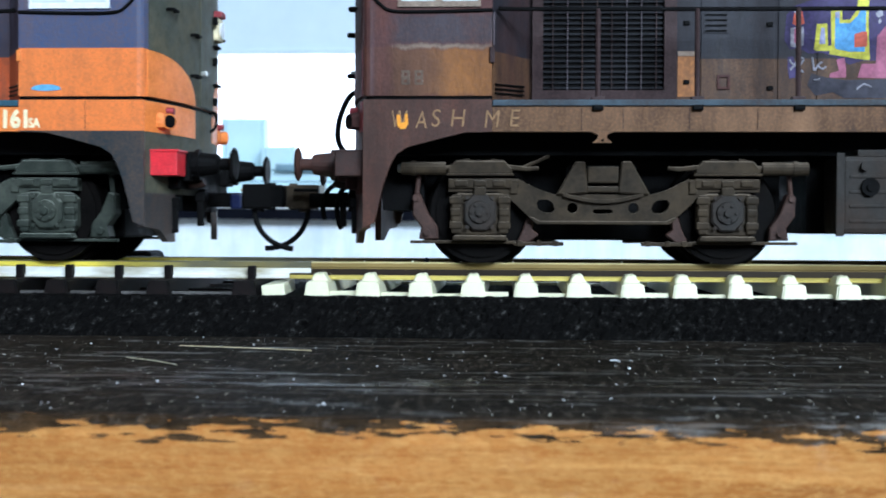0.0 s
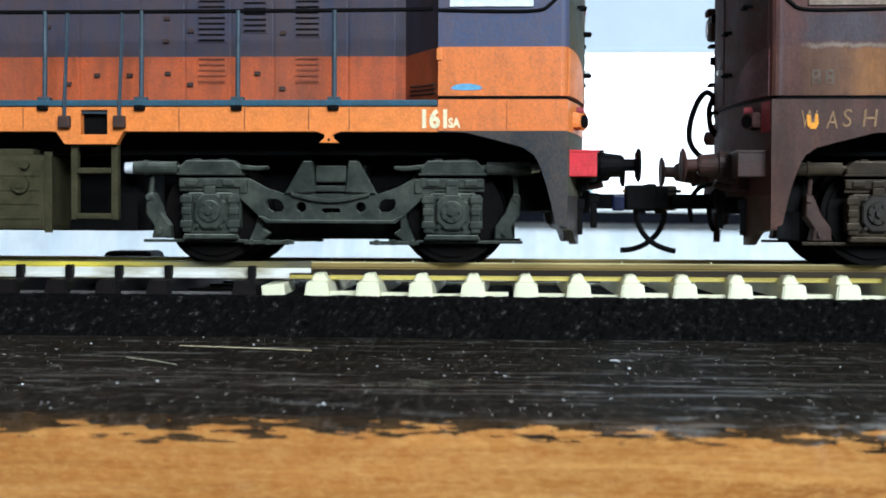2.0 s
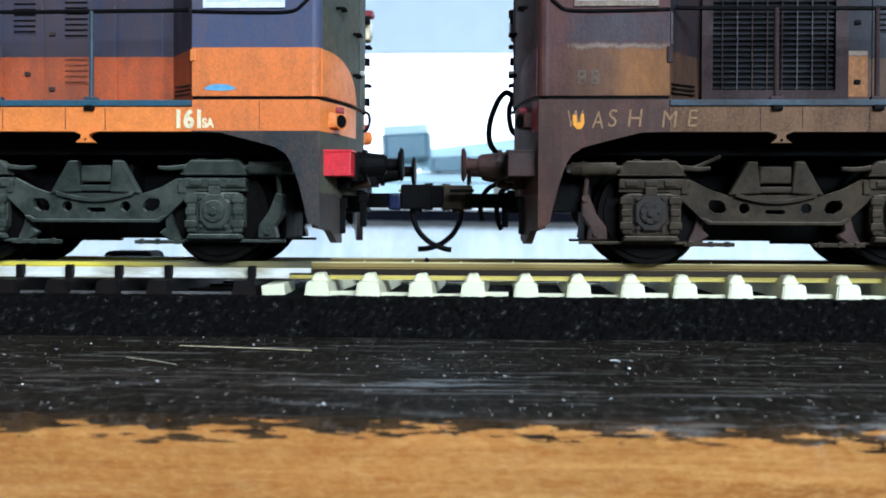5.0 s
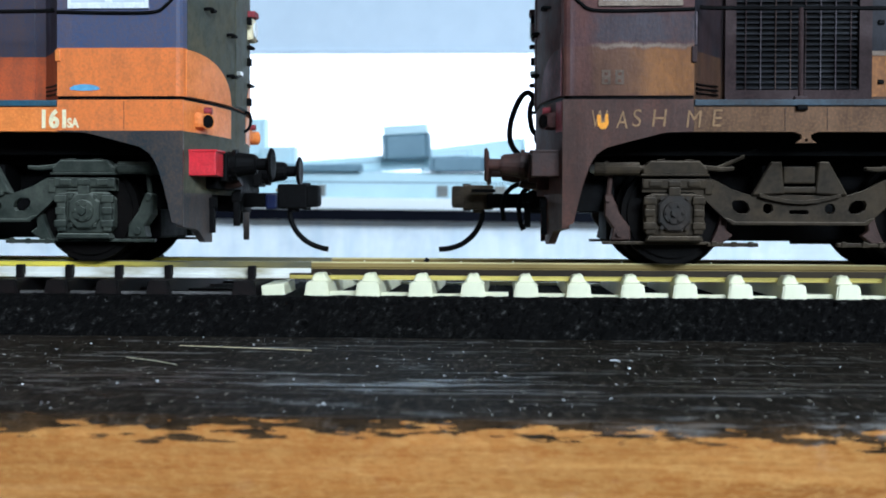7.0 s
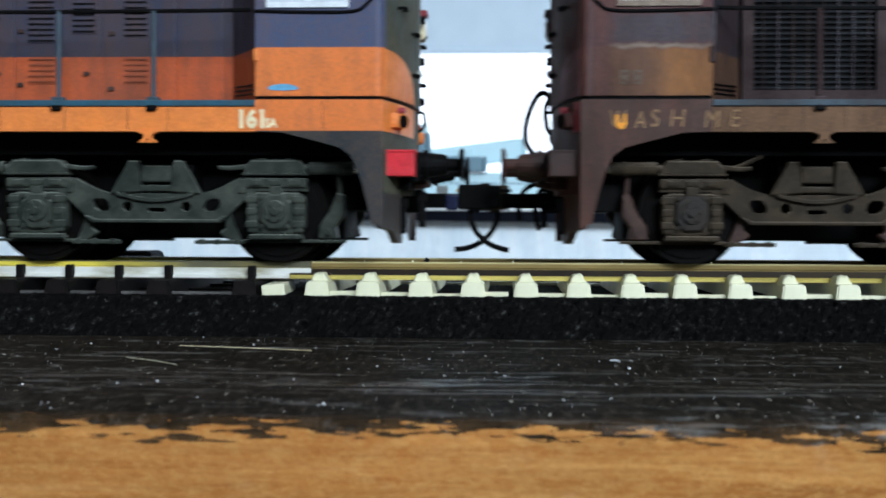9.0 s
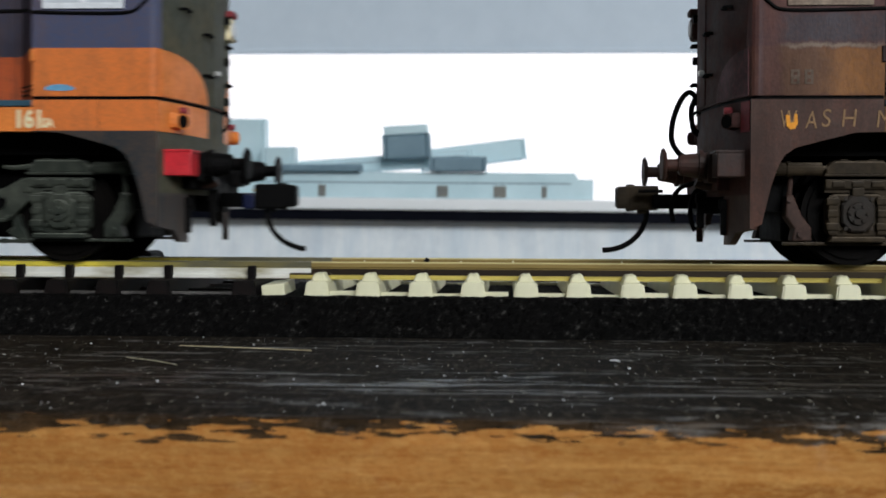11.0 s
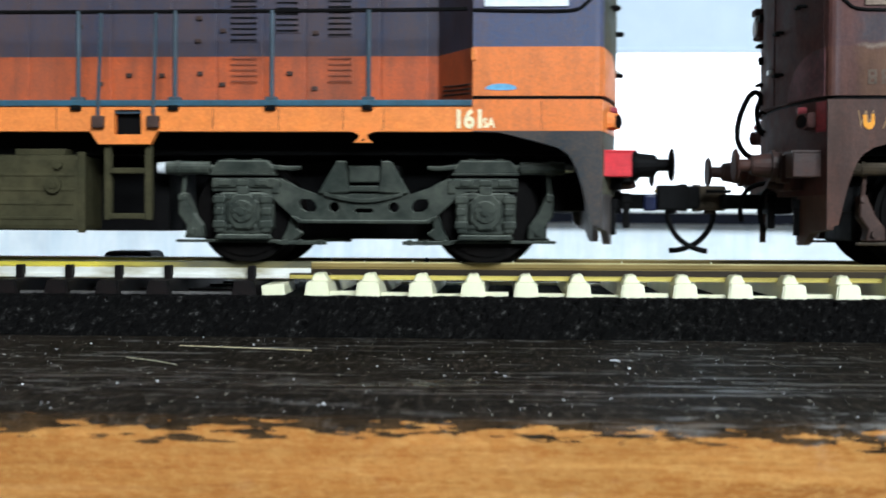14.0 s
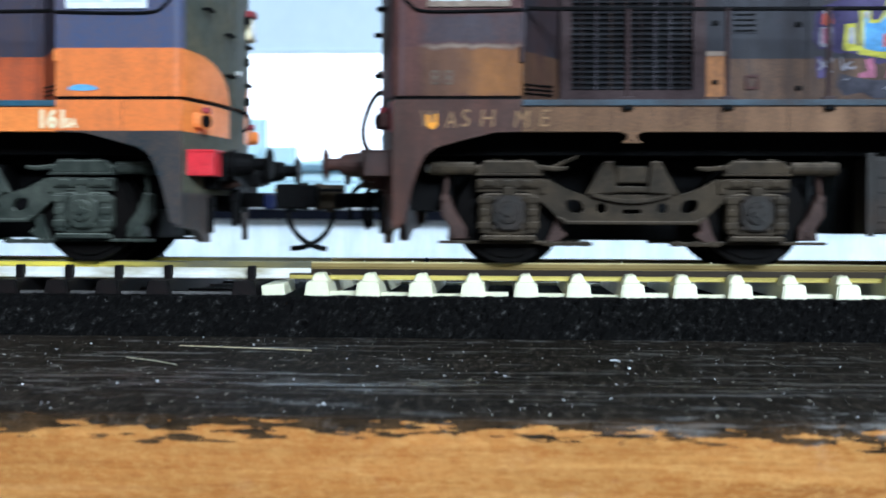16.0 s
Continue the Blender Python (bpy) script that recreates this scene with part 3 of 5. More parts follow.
def roadbed_mesh():
    """Rough strip with sloping shoulders, closed below."""
    bm = bmesh.new()
    prof = []
    for k in range(13):
        t = k / 12
        prof.append((-22.5 + 5.0 * t, BOARD_Z + 4.1 * t))
    prof += [(-17.0 + i, -3.75) for i in (0.5, 1.5, 3.0, 6.0)] + [(10, -3.75), (17.5, -3.75), (22.5, BOARD_Z)]
    xs, x = [], -TRACK_X
    while x < TRACK_X:
        xs.append(x)
        x += 0.4 if -80 < x < 80 else 3.0
    xs.append(TRACK_X)
    rows = []
    for x in xs:
        row = []
        for k, (y, z) in enumerate(prof):
            g = 0.0
            if 0 < k < 18:
                p = Vector((x * 1.3, y * 1.3, z * 1.3))
                g = 0.42 * noise.noise(p * 1.2) + 0.34 * noise.noise(p * 2.9)
            side = 1.0 if k < 13 else 0.0
            row.append(bm.verts.new((x, y - 0.8 * g * side, z + 0.5 * g if k < 14 else z + 0.25 * g)))
        rows.append(row)
    m = len(prof)
    for a, b in zip(rows, rows[1:]):
        for k in range(m):
            bm.faces.new((a[k], a[(k + 1) % m], b[(k + 1) % m], b[k]))
    bm.faces.new(rows[0])
    bm.faces.new(list(reversed(rows[-1])))
    return bm


tagged(part("roadbed", roadbed_mesh(), MAT["roadbed"]), "black granular foam roadbed strip under the track", "roadbed", kind="structure")

RAIL = [(-1.0, -2.1), (1.0, -2.1), (1.0, -1.85), (0.35, -1.55), (0.3, -0.75), (0.48, -0.62), (0.48, -0.12), (0.36, 0.0),
        (-0.36, 0.0), (-0.48, -0.12), (-0.48, -0.62), (-0.3, -0.75), (-0.35, -1.55), (-1.0, -1.85)]


def rail(x0, x1, yc):
    bm = bmesh.new()
    a = [bm.verts.new((x0, yc + y, z)) for y, z in RAIL]
    b = [bm.verts.new((x1, yc + y, z)) for y, z in RAIL]
    bm.faces.new(a), bm.faces.new(b)
    for i in range(len(a)):
        j = (i + 1) % len(a)
        bm.faces.new((a[i], a[j], b[j], b[i]))
    return bm


JOINT = -23.6
track_l = tagged(new("track"), "model track with dark ties and bright rails on the roadbed", "track", kind="structure")
track_r = tagged(new("track"), "model track with pale concrete ties on the roadbed", "track", kind="structure")
for yc in (-8.73, 8.73):
    part("rail", rail(-TRACK_X, JOINT - 0.04, yc), MAT["rail_bright"], track_l, "nickel silver rail with its shine put in the colour")
    part("rail", rail(JOINT + 0.04, TRACK_X, yc), MAT["rail_dull"], track_r, "brass coloured rail in bands by height")
    part("rail_joiner", boxes((JOINT - 2.5, JOINT + 2.5, yc - 1.12, yc - 0.55, -2.05, -1.35), (JOINT - 2.5, JOINT + 2.5, yc + 0.55, yc + 1.12, -2.05, -1.35), bevel=0.1), MAT["rail_dull"], track_l)


def tie_mesh(chair, half):
    bm = bmesh.new()
    # tapered tie body, end faces a little narrower at the top
    lo, hi, z0, z1 = 1.48, 1.22, -3.95, -2.12
    for y0, y1 in ((-15.0, 15.0),):
        a = [bm.verts.new(p) for p in ((-lo, y0, z0), (lo, y0, z0), (lo, y1, z0), (-lo, y1, z0))]
        b = [bm.verts.new(p) for p in ((-hi, y0 + 0.25, z1), (hi, y0 + 0.25, z1), (hi, y1 - 0.25, z1), (-hi, y1 - 0.25, z1))]
        bm.faces.new(a), bm.faces.new(b)
        for i in range(4):
            j = (i + 1) % 4
            bm.faces.new((a[i], a[j], b[j], b[i]))
    es = [e for e in bm.edges]
    bmesh.ops.bevel(bm, geom=es, offset=0.18, segments=2, affect="EDGES")
    for yc in (-8.73, 8.73):
        for sgn in (-1, 1):
            y = yc + sgn * 1.45
            if sgn * yc > 0 and half > 0.6:
                # rounded outer rail chair that runs down into the tie end
                dome = [(-1.0, -2.4), (-0.85, -1.7), (-0.5, chair + 0.08), (-0.05, chair), (0.4, chair + 0.15), (0.75, -1.8), (1.1, -2.2), (1.15, -2.4)]
                slab(bm, dome, sgn * 12.7, sgn * 9.85, bevel=0.2)
            else:
                box(bm, -half, half, y - 0.55, y + 0.55, -2.3, chair, 0.18)
    return bm


def joined_mesh(name, bm, material):
    ob = part(name, bm, material)
    me = ob.data
    bpy.data.objects.remove(ob)
    return me


_tie_pale = joined_mesh("tie", tie_mesh(-1.25, 0.85), MAT["tie"])
_tie_dark = joined_mesh("tie", tie_mesh(-0.5, 0.45), MAT["tie_dark"])
PITCH_MM = 6.05
_i = 0
while True:
    _x = -22.12 + _i * PITCH_MM
    if _x > TRACK_X:
        break
    _o = new("tie", _tie_pale)
    _o.parent = track_r
    _o.matrix_basis = pose(_x * 0.001, random.uniform(-0.00015, 0.00015), 0, 0, 0, random.uniform(-0.5, 0.5))
    _i += 1
_i = 0
while True:
    _x = -30.6 if _i == 0 else -34.65 - _i * PITCH_MM
    if _x < -TRACK_X:
        break
    _o = new("tie", _tie_dark)
    _o.parent = track_l
    _o.matrix_basis = pose(_x * 0.001, 0.0004, 0, 0, 0, 0)
    _i += 1
for yy in (-13.2, -5.5, 5.5, 13.2):
    if abs(yy) > 10:
        k = 0
        while -22.12 + (k + 1) * PITCH_MM < TRACK_X:
            x0 = -22.12 + k * PITCH_MM + 1.35
            # some webs are cut short or snapped off
            cut = (1.0, 1.0, 1.0, 0.8, 1.0, 1.0, 0.85, 1.0, 0.9)[k % 9] if yy < 0 else 1.0
            part("tie_web", boxes((x0, x0 + (PITCH_MM - 2.7) * cut, yy - 0.5, yy + 0.5, -3.95, -3.25 - 0.12 * (k % 3)), bevel=0.08), MAT["tie"], track_r)
            k += 1
    part("tie_web", boxes((-TRACK_X, -30.5, yy - 0.5, yy + 0.5, -3.95, -3.45), bevel=0.1), MAT["web_grey" if yy < -13 else "tie_dark"], track_l)
# one shorter tie slipped in at the joint
_t = part("tie", boxes((-1.35, 1.35, -6, 6, -0.75, 0.75), bevel=0.2), MAT["tie"], track_r, "loose pale tie slipped under the rail joint")
_t.matrix_basis = pose(-0.0276, -0.0085, -0.00325, 0, -6, 4)


_bm = slab(bmesh.new(), [(-59.8, -7.9), (-52.4, -7.9), (-52.6, -0.1), (-53.4, 0.35), (-59.0, 0.35), (-59.8, 0.0)], 24.0, 31.0, bevel=0.3)
_block = thing("plastic_block", "small black plastic block lying behind the track", "block")
part("body", _bm, MAT["black"], _block)
part("tongue", boxes((-52.4, -45.0, 25.0, 30.0, -7.9, -0.75), bevel=0.3), MAT["black"], _block)


_grit = bmesh.new()
for _dx, _dz, _r in ((0.0, 0.35, 0.22), (0.18, 0.15, 0.28), (-0.2, 0.12, 0.2)):
    bmesh.ops.create_icosphere(_grit, subdivisions=1, radius=1.0, matrix=Matrix.LocRotScale((-9.75 + _dx, -8.7, _dz), Euler((0.4, 0.3, _dx * 9)), (_r, _r * 0.8, _r * 1.2)))
tagged(part("grit", _grit, MAT["black"]), "black speck of grit lying on the rail", "grit")


def debris():
    """Crumbs, flakes and hairs lying on the board."""
    rng = random.Random(5)
    bm = bmesh.new()
    for _ in range(520):
        x, y = rng.uniform(-60, 60), rng.uniform(-76, -24)
        r = rng.choice((0.02, 0.025, 0.03, 0.035, 0.04, 0.06))
        m = Matrix.LocRotScale((x, y, BOARD_Z + r * 0.5), Euler((rng.random(), rng.random(), rng.random() * 3)), (r * rng.uniform(1, 3), r, r * 0.6))
        bmesh.ops.create_icosphere(bm, subdivisions=1, radius=1.0, matrix=m)
    return bm


tagged(part("crumbs", debris(), MAT["white"]), "pale crumbs scattered on the black board", "crumbs", kind="stuff")
for _pts, _m, _lab, _r in (([(-33.2, -32.9, -7.84), (-26, -35.0, -7.8), (-19.2, -36.6, -7.83)], "cream", "pale straw fibre lying on the board", 0.032),
                           ([(-35.1, -44.3, -7.84), (-32, -46.8, -7.8), (-29, -49.7, -7.83)], "tie", "short pale fibre lying on the board", 0.035),
                           ([(9.4, -42.8, -7.82), (9.8, -43.1, -7.78), (10.2, -43.6, -7.82)], "white", "curled white flake lying on the board", 0.08)):
    tagged(part("fibre", wire(bmesh.new(), _pts, _r, 5), MAT[_m]), _lab, "fibre")
_bm = bmesh.new()
for _x, _y, _r in ((-11.4, -8.8, 0.16), (0.6, -8.6, 0.13), (-5.6, -8.9, 0.09), (13.5, -8.7, 0.1), (24.0, -8.6, 0.12), (-17.2, -8.8, 0.1)):
    bmesh.ops.create_icosphere(_bm, subdivisions=1, radius=1.0, matrix=Matrix.LocRotScale((_x, _y, 0.08), Euler((0.3, 0.2, _x)), (_r * 1.3, _r, _r)))
tagged(part("rail_crumbs", _bm, MAT["tie"]), "pale crumbs lying on top of the rail", "crumbs", kind="stuff")
_bm = bmesh.new()
for _x, _y, _r in ((10.6, -48.7, 0.3), (-12.7, -71.9, 0.22), (-11.4, -49.0, 0.2), (-0.2, -54.9, 0.2), (23.9, -52.3, 0.14), (-30.3, -62.2, 0.16), (-27.5, -60.9, 0.14),
                   (-42.8, -31.5, 0.18), (-33.1, -23.6, 0.2), (-7.2, -43.1, 0.16), (29.3, -46.1, 0.13), (-4.3, -36.3, 0.13), (8.5, -59.5, 0.1), (-37.3, -63.5, 0.14)):
    bmesh.ops.create_icosphere(_bm, subdivisions=1, radius=1.0, matrix=Matrix.LocRotScale((_x, _y, BOARD_Z + 0.05), Euler((0.1, 0.2, _x)), (_r * 0.9, _r * 0.55, 0.06)))
tagged(part("flakes", _bm, MAT["white"]), "white flakes lying on the black board", "flakes", kind="stuff")


# ---- locomotives ----
def wheelset(parent, u, s):
    w = part("wheelset", rod(bmesh.new(), (0, -9, 0), (0, 9, 0), 1.0), MAT["wheel"], parent, "metal wheelset darkened for the shade behind the frames")
    w.matrix_basis = pose(s * u * 0.001, 0, 0.0059)
    for sg in (-1, 1):
        bm = bmesh.new()
        rod(bm, (0, sg * 8.0, 0), (0, sg * 10.6, 0), 5.9, 40)
        rod(bm, (0, sg * 7.3, 0), (0, sg * 8.0, 0), 6.7, 40, 6.4) if sg > 0 else rod(bm, (0, -8.0, 0), (0, -7.3, 0), 6.4, 40, 6.7)
        rod(bm, (0, sg * 10.6, 0), (0, sg * 10.9, 0), 5.2, 40)
        rod(bm, (0, sg * 10.9, 0), (0, sg * 11.4, 0), 1.6, 16)
        for k in range(6):
            a = k * math.pi / 3
            rod(bm, (3.3 * math.cos(a), sg * 10.8, 3.3 * math.sin(a)), (3.3 * math.cos(a), sg * 11.05, 3.3 * math.sin(a)), 0.7, 10)
        part("wheel", bm, MAT["wheel"], w)
    return w


def hexa(u0, u1, z0, z1, c):
    return [(u0, z0), (u1, z0), (u1, z1 - c), (u1 - c, z1), (u0 + c, z1), (u0, z1 - c)]


def rect(u, z, w, h):
    return [(u - w / 2, z - h / 2), (u + w / 2, z - h / 2), (u + w / 2, z + h / 2), (u - w / 2, z + h / 2)]


def disc(u, z, r, n=10):
    return [(u + r * math.cos(2 * math.pi * k / n), z + r * math.sin(2 * math.pi * k / n)) for k in range(n)]


def soft_rect(u, z, w, h, lean=0.0):
    """A rectangle with cut corners, its top pushed sideways by lean."""
    c = 0.28 * min(w, h)
    pts = [(-w / 2 + c, -h / 2), (w / 2 - c, -h / 2), (w / 2, -h / 2 + c), (w / 2, h / 2 - c), (w / 2 - c, h / 2), (-w / 2 + c, h / 2), (-w / 2, h / 2 - c), (-w / 2, -h / 2 + c)]
    return [(u + a + lean * b / h * 2, z + b) for a, b in pts]


def bogie(loco, uc, s, key):
    """A two-axle bogie: cast side frames, axle boxes, springs, brake gear."""
    mat, dk = MAT[key + "_bogie"], MAT["black"]
    b = part("bogie", boxes((uc - 21.5, uc + 21.5, -6.4, 6.4, 2.7, 12.5), (uc - 4, uc + 4, -11.2, 11.2, 7.5, 11.5), bevel=0.3), dk, loco, "cast two-axle bogie", s)
    for sg in (-1, 1):
        def P(name, bm, material=mat, label="", smooth=False):
            if sg > 0:
                for v in bm.verts:
                    v.co.y = -v.co.y
            return part(name, bm, material, b, label, s, smooth)
        half = [(17.9, 9.75), (17.9, 8.35), (12.2, 8.35), (11.3, 8.0), (10.5, 7.3), (8.6, 5.5), (7.9, 4.95), (7.1, 4.7)]
        top = [(5.6, 8.05), (7.6, 8.7), (9.0, 9.45), (9.8, 9.85), (11.6, 9.95)]
        out = [(-a, z) for a, z in top[::-1]] + top + half + [(-a, z) for a, z in half[::-1]]
        holes = [soft_rect(-6.6, 6.7, 1.9, 1.5, -0.25), soft_rect(-3.5, 6.5, 1.15, 1.15), soft_rect(0, 6.1, 2.2, 0.5), soft_rect(3.5, 6.5, 1.15, 1.15), soft_rect(6.6, 6.7, 1.9, 1.5, 0.25),
                 disc(-10.3, 9.05, 0.55, 12), disc(10.3, 9.05, 0.55, 12)]
        out = [(uc + a, z) for a, z in out]
        holes = [[(uc + a, z) for a, z in h] for h in holes]
        bm = slab(bmesh.new(), out, -12.6, -11.5, holes, 0.13)
        # raised rim along the lower edge of the beam
        slab(bm, [(uc + a, z) for a, z in ((-7.6, 4.6), (7.6, 4.6), (8.6, 5.4), (8.0, 5.4), (7.3, 5.0), (-7.3, 5.0), (-8.0, 5.4), (-8.6, 5.4))], -12.95, -12.5, bevel=0.08)
        P("side_frame", bm, label="fish-belly side frame")
        for q in (-1, 1):
            P("bolster_bracket", slab(bmesh.new(), [(uc + q * 5.4, 8.0), (uc + q * 3.2, 11.9), (uc + q * 2.1, 11.9), (uc + q * 1.7, 8.2)], -13.1, -11.6, bevel=0.15))
        P("bolster_spring", boxes((uc - 1.8, uc + 1.8, -12.7, -11.4, 9.4, 11.3), (uc - 2.2, uc + 2.2, -12.9, -11.4, 8.3, 9.0), bevel=0.2))
        arc = [(uc - 4.6 + 9.2 * k / 10, 8.25 - 0.8 * math.sin(math.pi * k / 10)) for k in range(11)]
        P("leaf_spring", slab(bmesh.new(), arc + [(a, z - 0.42) for a, z in reversed(arc)], -13.2, -12.4, bevel=0.1))
        for q in (-1, 1):
            ua = uc + q * 14.2
            bm = slab(bmesh.new(), hexa(ua - 3.7, ua + 3.7, 10.35, 11.95, 0.9), -13.3, -11.0, bevel=0.18)
            for k in (-1.6, 1.6):
                box(bm, ua + k - 0.45, ua + k + 0.45, -13.0, -12.0, 11.8, 12.15, 0.12)
            box(bm, ua - 3.9, ua + 3.9, -13.45, -11.2, 10.2, 10.45, 0.08)
            P("spring_cap", bm, label="chamfered spring cap")
            bm = boxes((ua - 3.7, ua + 3.7, -13.0, -11.5, 8.75, 9.85), bevel=0.2)
            for k in (-2.2, 0.0, 2.2):
                box(bm, ua + k - 0.75, ua + k + 0.75, -13.25, -12.6, 8.95, 9.65, 0.2)
            box(bm, ua - q * 3.9 - 0.45, ua - q * 3.9 + 0.45, -12.9, -11.5, 8.1, 9.7, 0.15)
            P("spring_seat", bm)
            # axle box: a chamfered casting, coil springs on both sides, a square bolted cover
            bm = slab(bmesh.new(), [(ua - 2.9, 3.3), (ua + 2.9, 3.3), (ua + 3.5, 4.1), (ua + 3.5, 7.4), (ua + 2.6, 8.2), (ua - 2.6, 8.2), (ua - 3.5, 7.4), (ua - 3.5, 4.1)], -12.6, -11.2, bevel=0.18)
            box(bm, ua - 0.7, ua + 0.7, -13.2, -12.3, 7.9, 8.9, 0.15)
            P("axle_box", bm, label="cast axle box")
            for k in (-1, 1):
                bm = boxes((ua + k * 2.75 - 0.55, ua + k * 2.75 + 0.55, -13.0, -12.4, 3.5, 8.0), bevel=0.2)
                for zz, w in ((4.45, 0.75), (5.95, 0.62), (7.35, 0.75)):
                    box(bm, ua + k * 2.8 - w, ua + k * 2.8 + w, -13.2, -12.4, zz - 0.42, zz + 0.42, 0.2)
                P("axle_horn", bm)
            P("axle_strap", slab(bmesh.new(), [(ua - 3.3, 2.7), (ua + 3.3, 2.7), (ua + 3.0, 3.3), (ua - 3.0, 3.3)], -13.4, -11.4, bevel=0.12))
            cover = MAT["dark_tank"] if key == "dark" else mat
            bm = slab(bmesh.new(), soft_rect(ua, 5.95, 3.7, 4.2), -13.25, -12.5, bevel=0.2)
            rod(bm, (ua, -13.2, 5.95), (ua, -13.55, 5.95), 1.35, 18, 1.25)
            for k in range(6):
                w = k * math.pi / 3
                rod(bm, (ua + 0.95 * math.cos(w), -13.5, 5.95 + 0.95 * math.sin(w)), (ua + 0.95 * math.cos(w), -13.75, 5.95 + 0.95 * math.sin(w)), 0.2, 6)
            rod(bm, (ua, -13.5, 5.95), (ua, -13.9, 5.95), 0.5, 6)
            for k in (-1.45, 1.45):
                for zz in (4.25, 7.65):
                    rod(bm, (ua + k, -13.2, zz), (ua + k, -13.45, zz), 0.24, 6)
            P("axle_cover", bm, cover)
            # brake cylinder with its rod, hangers and shoe gear
            uo = uc + q * 20.8
            bm = rod(bmesh.new(), (uo - 2.6, -12.3, 11.05), (uo + 2.6, -12.3, 11.05), 0.78, 14)
            rod(bm, (uo - q * 2.6, -12.3, 11.05), (uo - q * 3.6, -12.3, 11.05), 0.4, 10)
            rod(bm, (uo + q * 0.9, -12.3, 11.05), (uo + q * 1.4, -12.3, 11.05), 0.92, 14)
            P("brake_cylinder", bm, mat)
            # bright cylinder ends, white on the inner side and steel on the outer
            if key == "orange" or q < 0:
                P("cylinder_cap", rod(bmesh.new(), (uo + q * 2.6, -12.3, 11.05), (uo + q * (3.6 if key == "orange" else 3.05), -12.3, 11.05), 0.72 if q > 0 else 0.58, 12, 0.66 if q > 0 else 0.42), MAT["white" if q > 0 else "steel"], "bright cap on the cylinder end")
            if key == "dark" and q < 0:
                P("brake_rod", rod(bmesh.new(), (uc - 6.2, -12.5, 12.5), (uc - 9.6, -12.5, 11.0), 0.22, 8))
            bm = slab(bmesh.new(), [(uc + q * 11.0, 10.9), (uc + q * 8.6, 10.75), (uc + q * 7.4, 10.9), (uc + q * 7.4, 11.3), (uc + q * 8.8, 11.25), (uc + q * 11.0, 11.5)], -12.9, -11.8, bevel=0.1)
            P("brake_lever", bm)
            us = uc + q * 21.2
            bm = slab(bmesh.new(), [(us + q * a, z) for a, z in ((0.9, 8.0), (0.1, 8.2), (-0.9, 5.8), (-2.0, 4.3), (-2.1, 2.8), (0.2, 2.8), (-0.1, 4.2), (0.9, 5.6))], -12.0, -9.6, bevel=0.15)
            rod(bm, (us - q * 0.8, -12.4, 3.6), (us - q * 0.8, -11.8, 3.6), 0.42, 8)
            rod(bm, (us + q * 0.5, -12.3, 7.6), (us + q * 0.5, -11.8, 7.6), 0.4, 8)
            rod(bm, (us + q * 0.5, -11.4, 7.6), (us + q * 0.2, -11.4, 10.6), 0.3, 8)
            P("brake_shoe", bm, MAT["rust"] if key == "dark" else mat)
            uk = uc + q * 8.3
            P("brake_hanger", slab(bmesh.new(), [(uk + q * a, z) for a, z in ((1.6, 2.5), (0.2, 2.5), (-1.0, 3.4), (-0.2, 4.0), (-0.4, 5.6), (0.4, 5.6), (0.9, 4.0))], -11.8, -10.4, bevel=0.12), MAT["rust"] if key == "dark" else mat)
            bm = boxes((uc + q * 16.2 - 6.2, uc + q * 16.2 + 6.2, -12.0, -11.2, 2.3, 2.65), (uc + q * 7.4 - 2.9, uc + q * 7.4 + 2.9, -12.4, -11.2, 2.1, 2.55), bevel=0.12)
            for k in (-2.2, 0.1, 2.0):
                box(bm, uc + q * 7.4 + k - 0.3, uc + q * 7.4 + k + 0.3, -12.6, -12.3, 2.05, 2.7, 0.1)
            P("brake_beam", bm)
    return b, [wheelset(loco, uc - 14.2, s), wheelset(loco, uc + 14.2, s)]


LENGTH = 163.0
POSTS = [26.4, 37.4, 48.5, 59.7, 70.7, 81.7, 92.7, 103.7, 114.7, 125.7, 136.6]


def u_end(y):
    """How far the bowed cab end stands out at the distance y from the middle."""
    return -2.5 + 2.5 * (abs(y) / 17.0) ** 2


def bowed(bm, y0, y1, lo, hi, F=lambda u: u, lift=0.0, depth=0.4, n=14):
    """A panel that follows the bowed cab end; lo and hi give its heights at y."""
    rows = []
    for k in range(n + 1):
        y = y0 + (y1 - y0) * k / n
        f, r = F(u_end(y) - lift), F(u_end(y) + depth)
        rows.append([bm.verts.new(p) for p in ((f, y, lo(y)), (f, y, hi(y)), (r, y, hi(y)), (r, y, lo(y)))])
    for p, q in zip(rows, rows[1:]):
        for k in range(4):
            bm.faces.new((p[k], p[(k + 1) % 4], q[(k + 1) % 4], q[k]))
    bm.faces.new(rows[0])
    bm.faces.new(list(reversed(rows[-1])))
    return bm


def level(z):
    return lambda y: z


def plough_foot(y):
    a = abs(y)
    return 2.3 if a < 12.3 else 2.3 + 0.75 * (a - 12.3) if a < 14.3 else 3.8 + 0.1 * (a - 14.3)


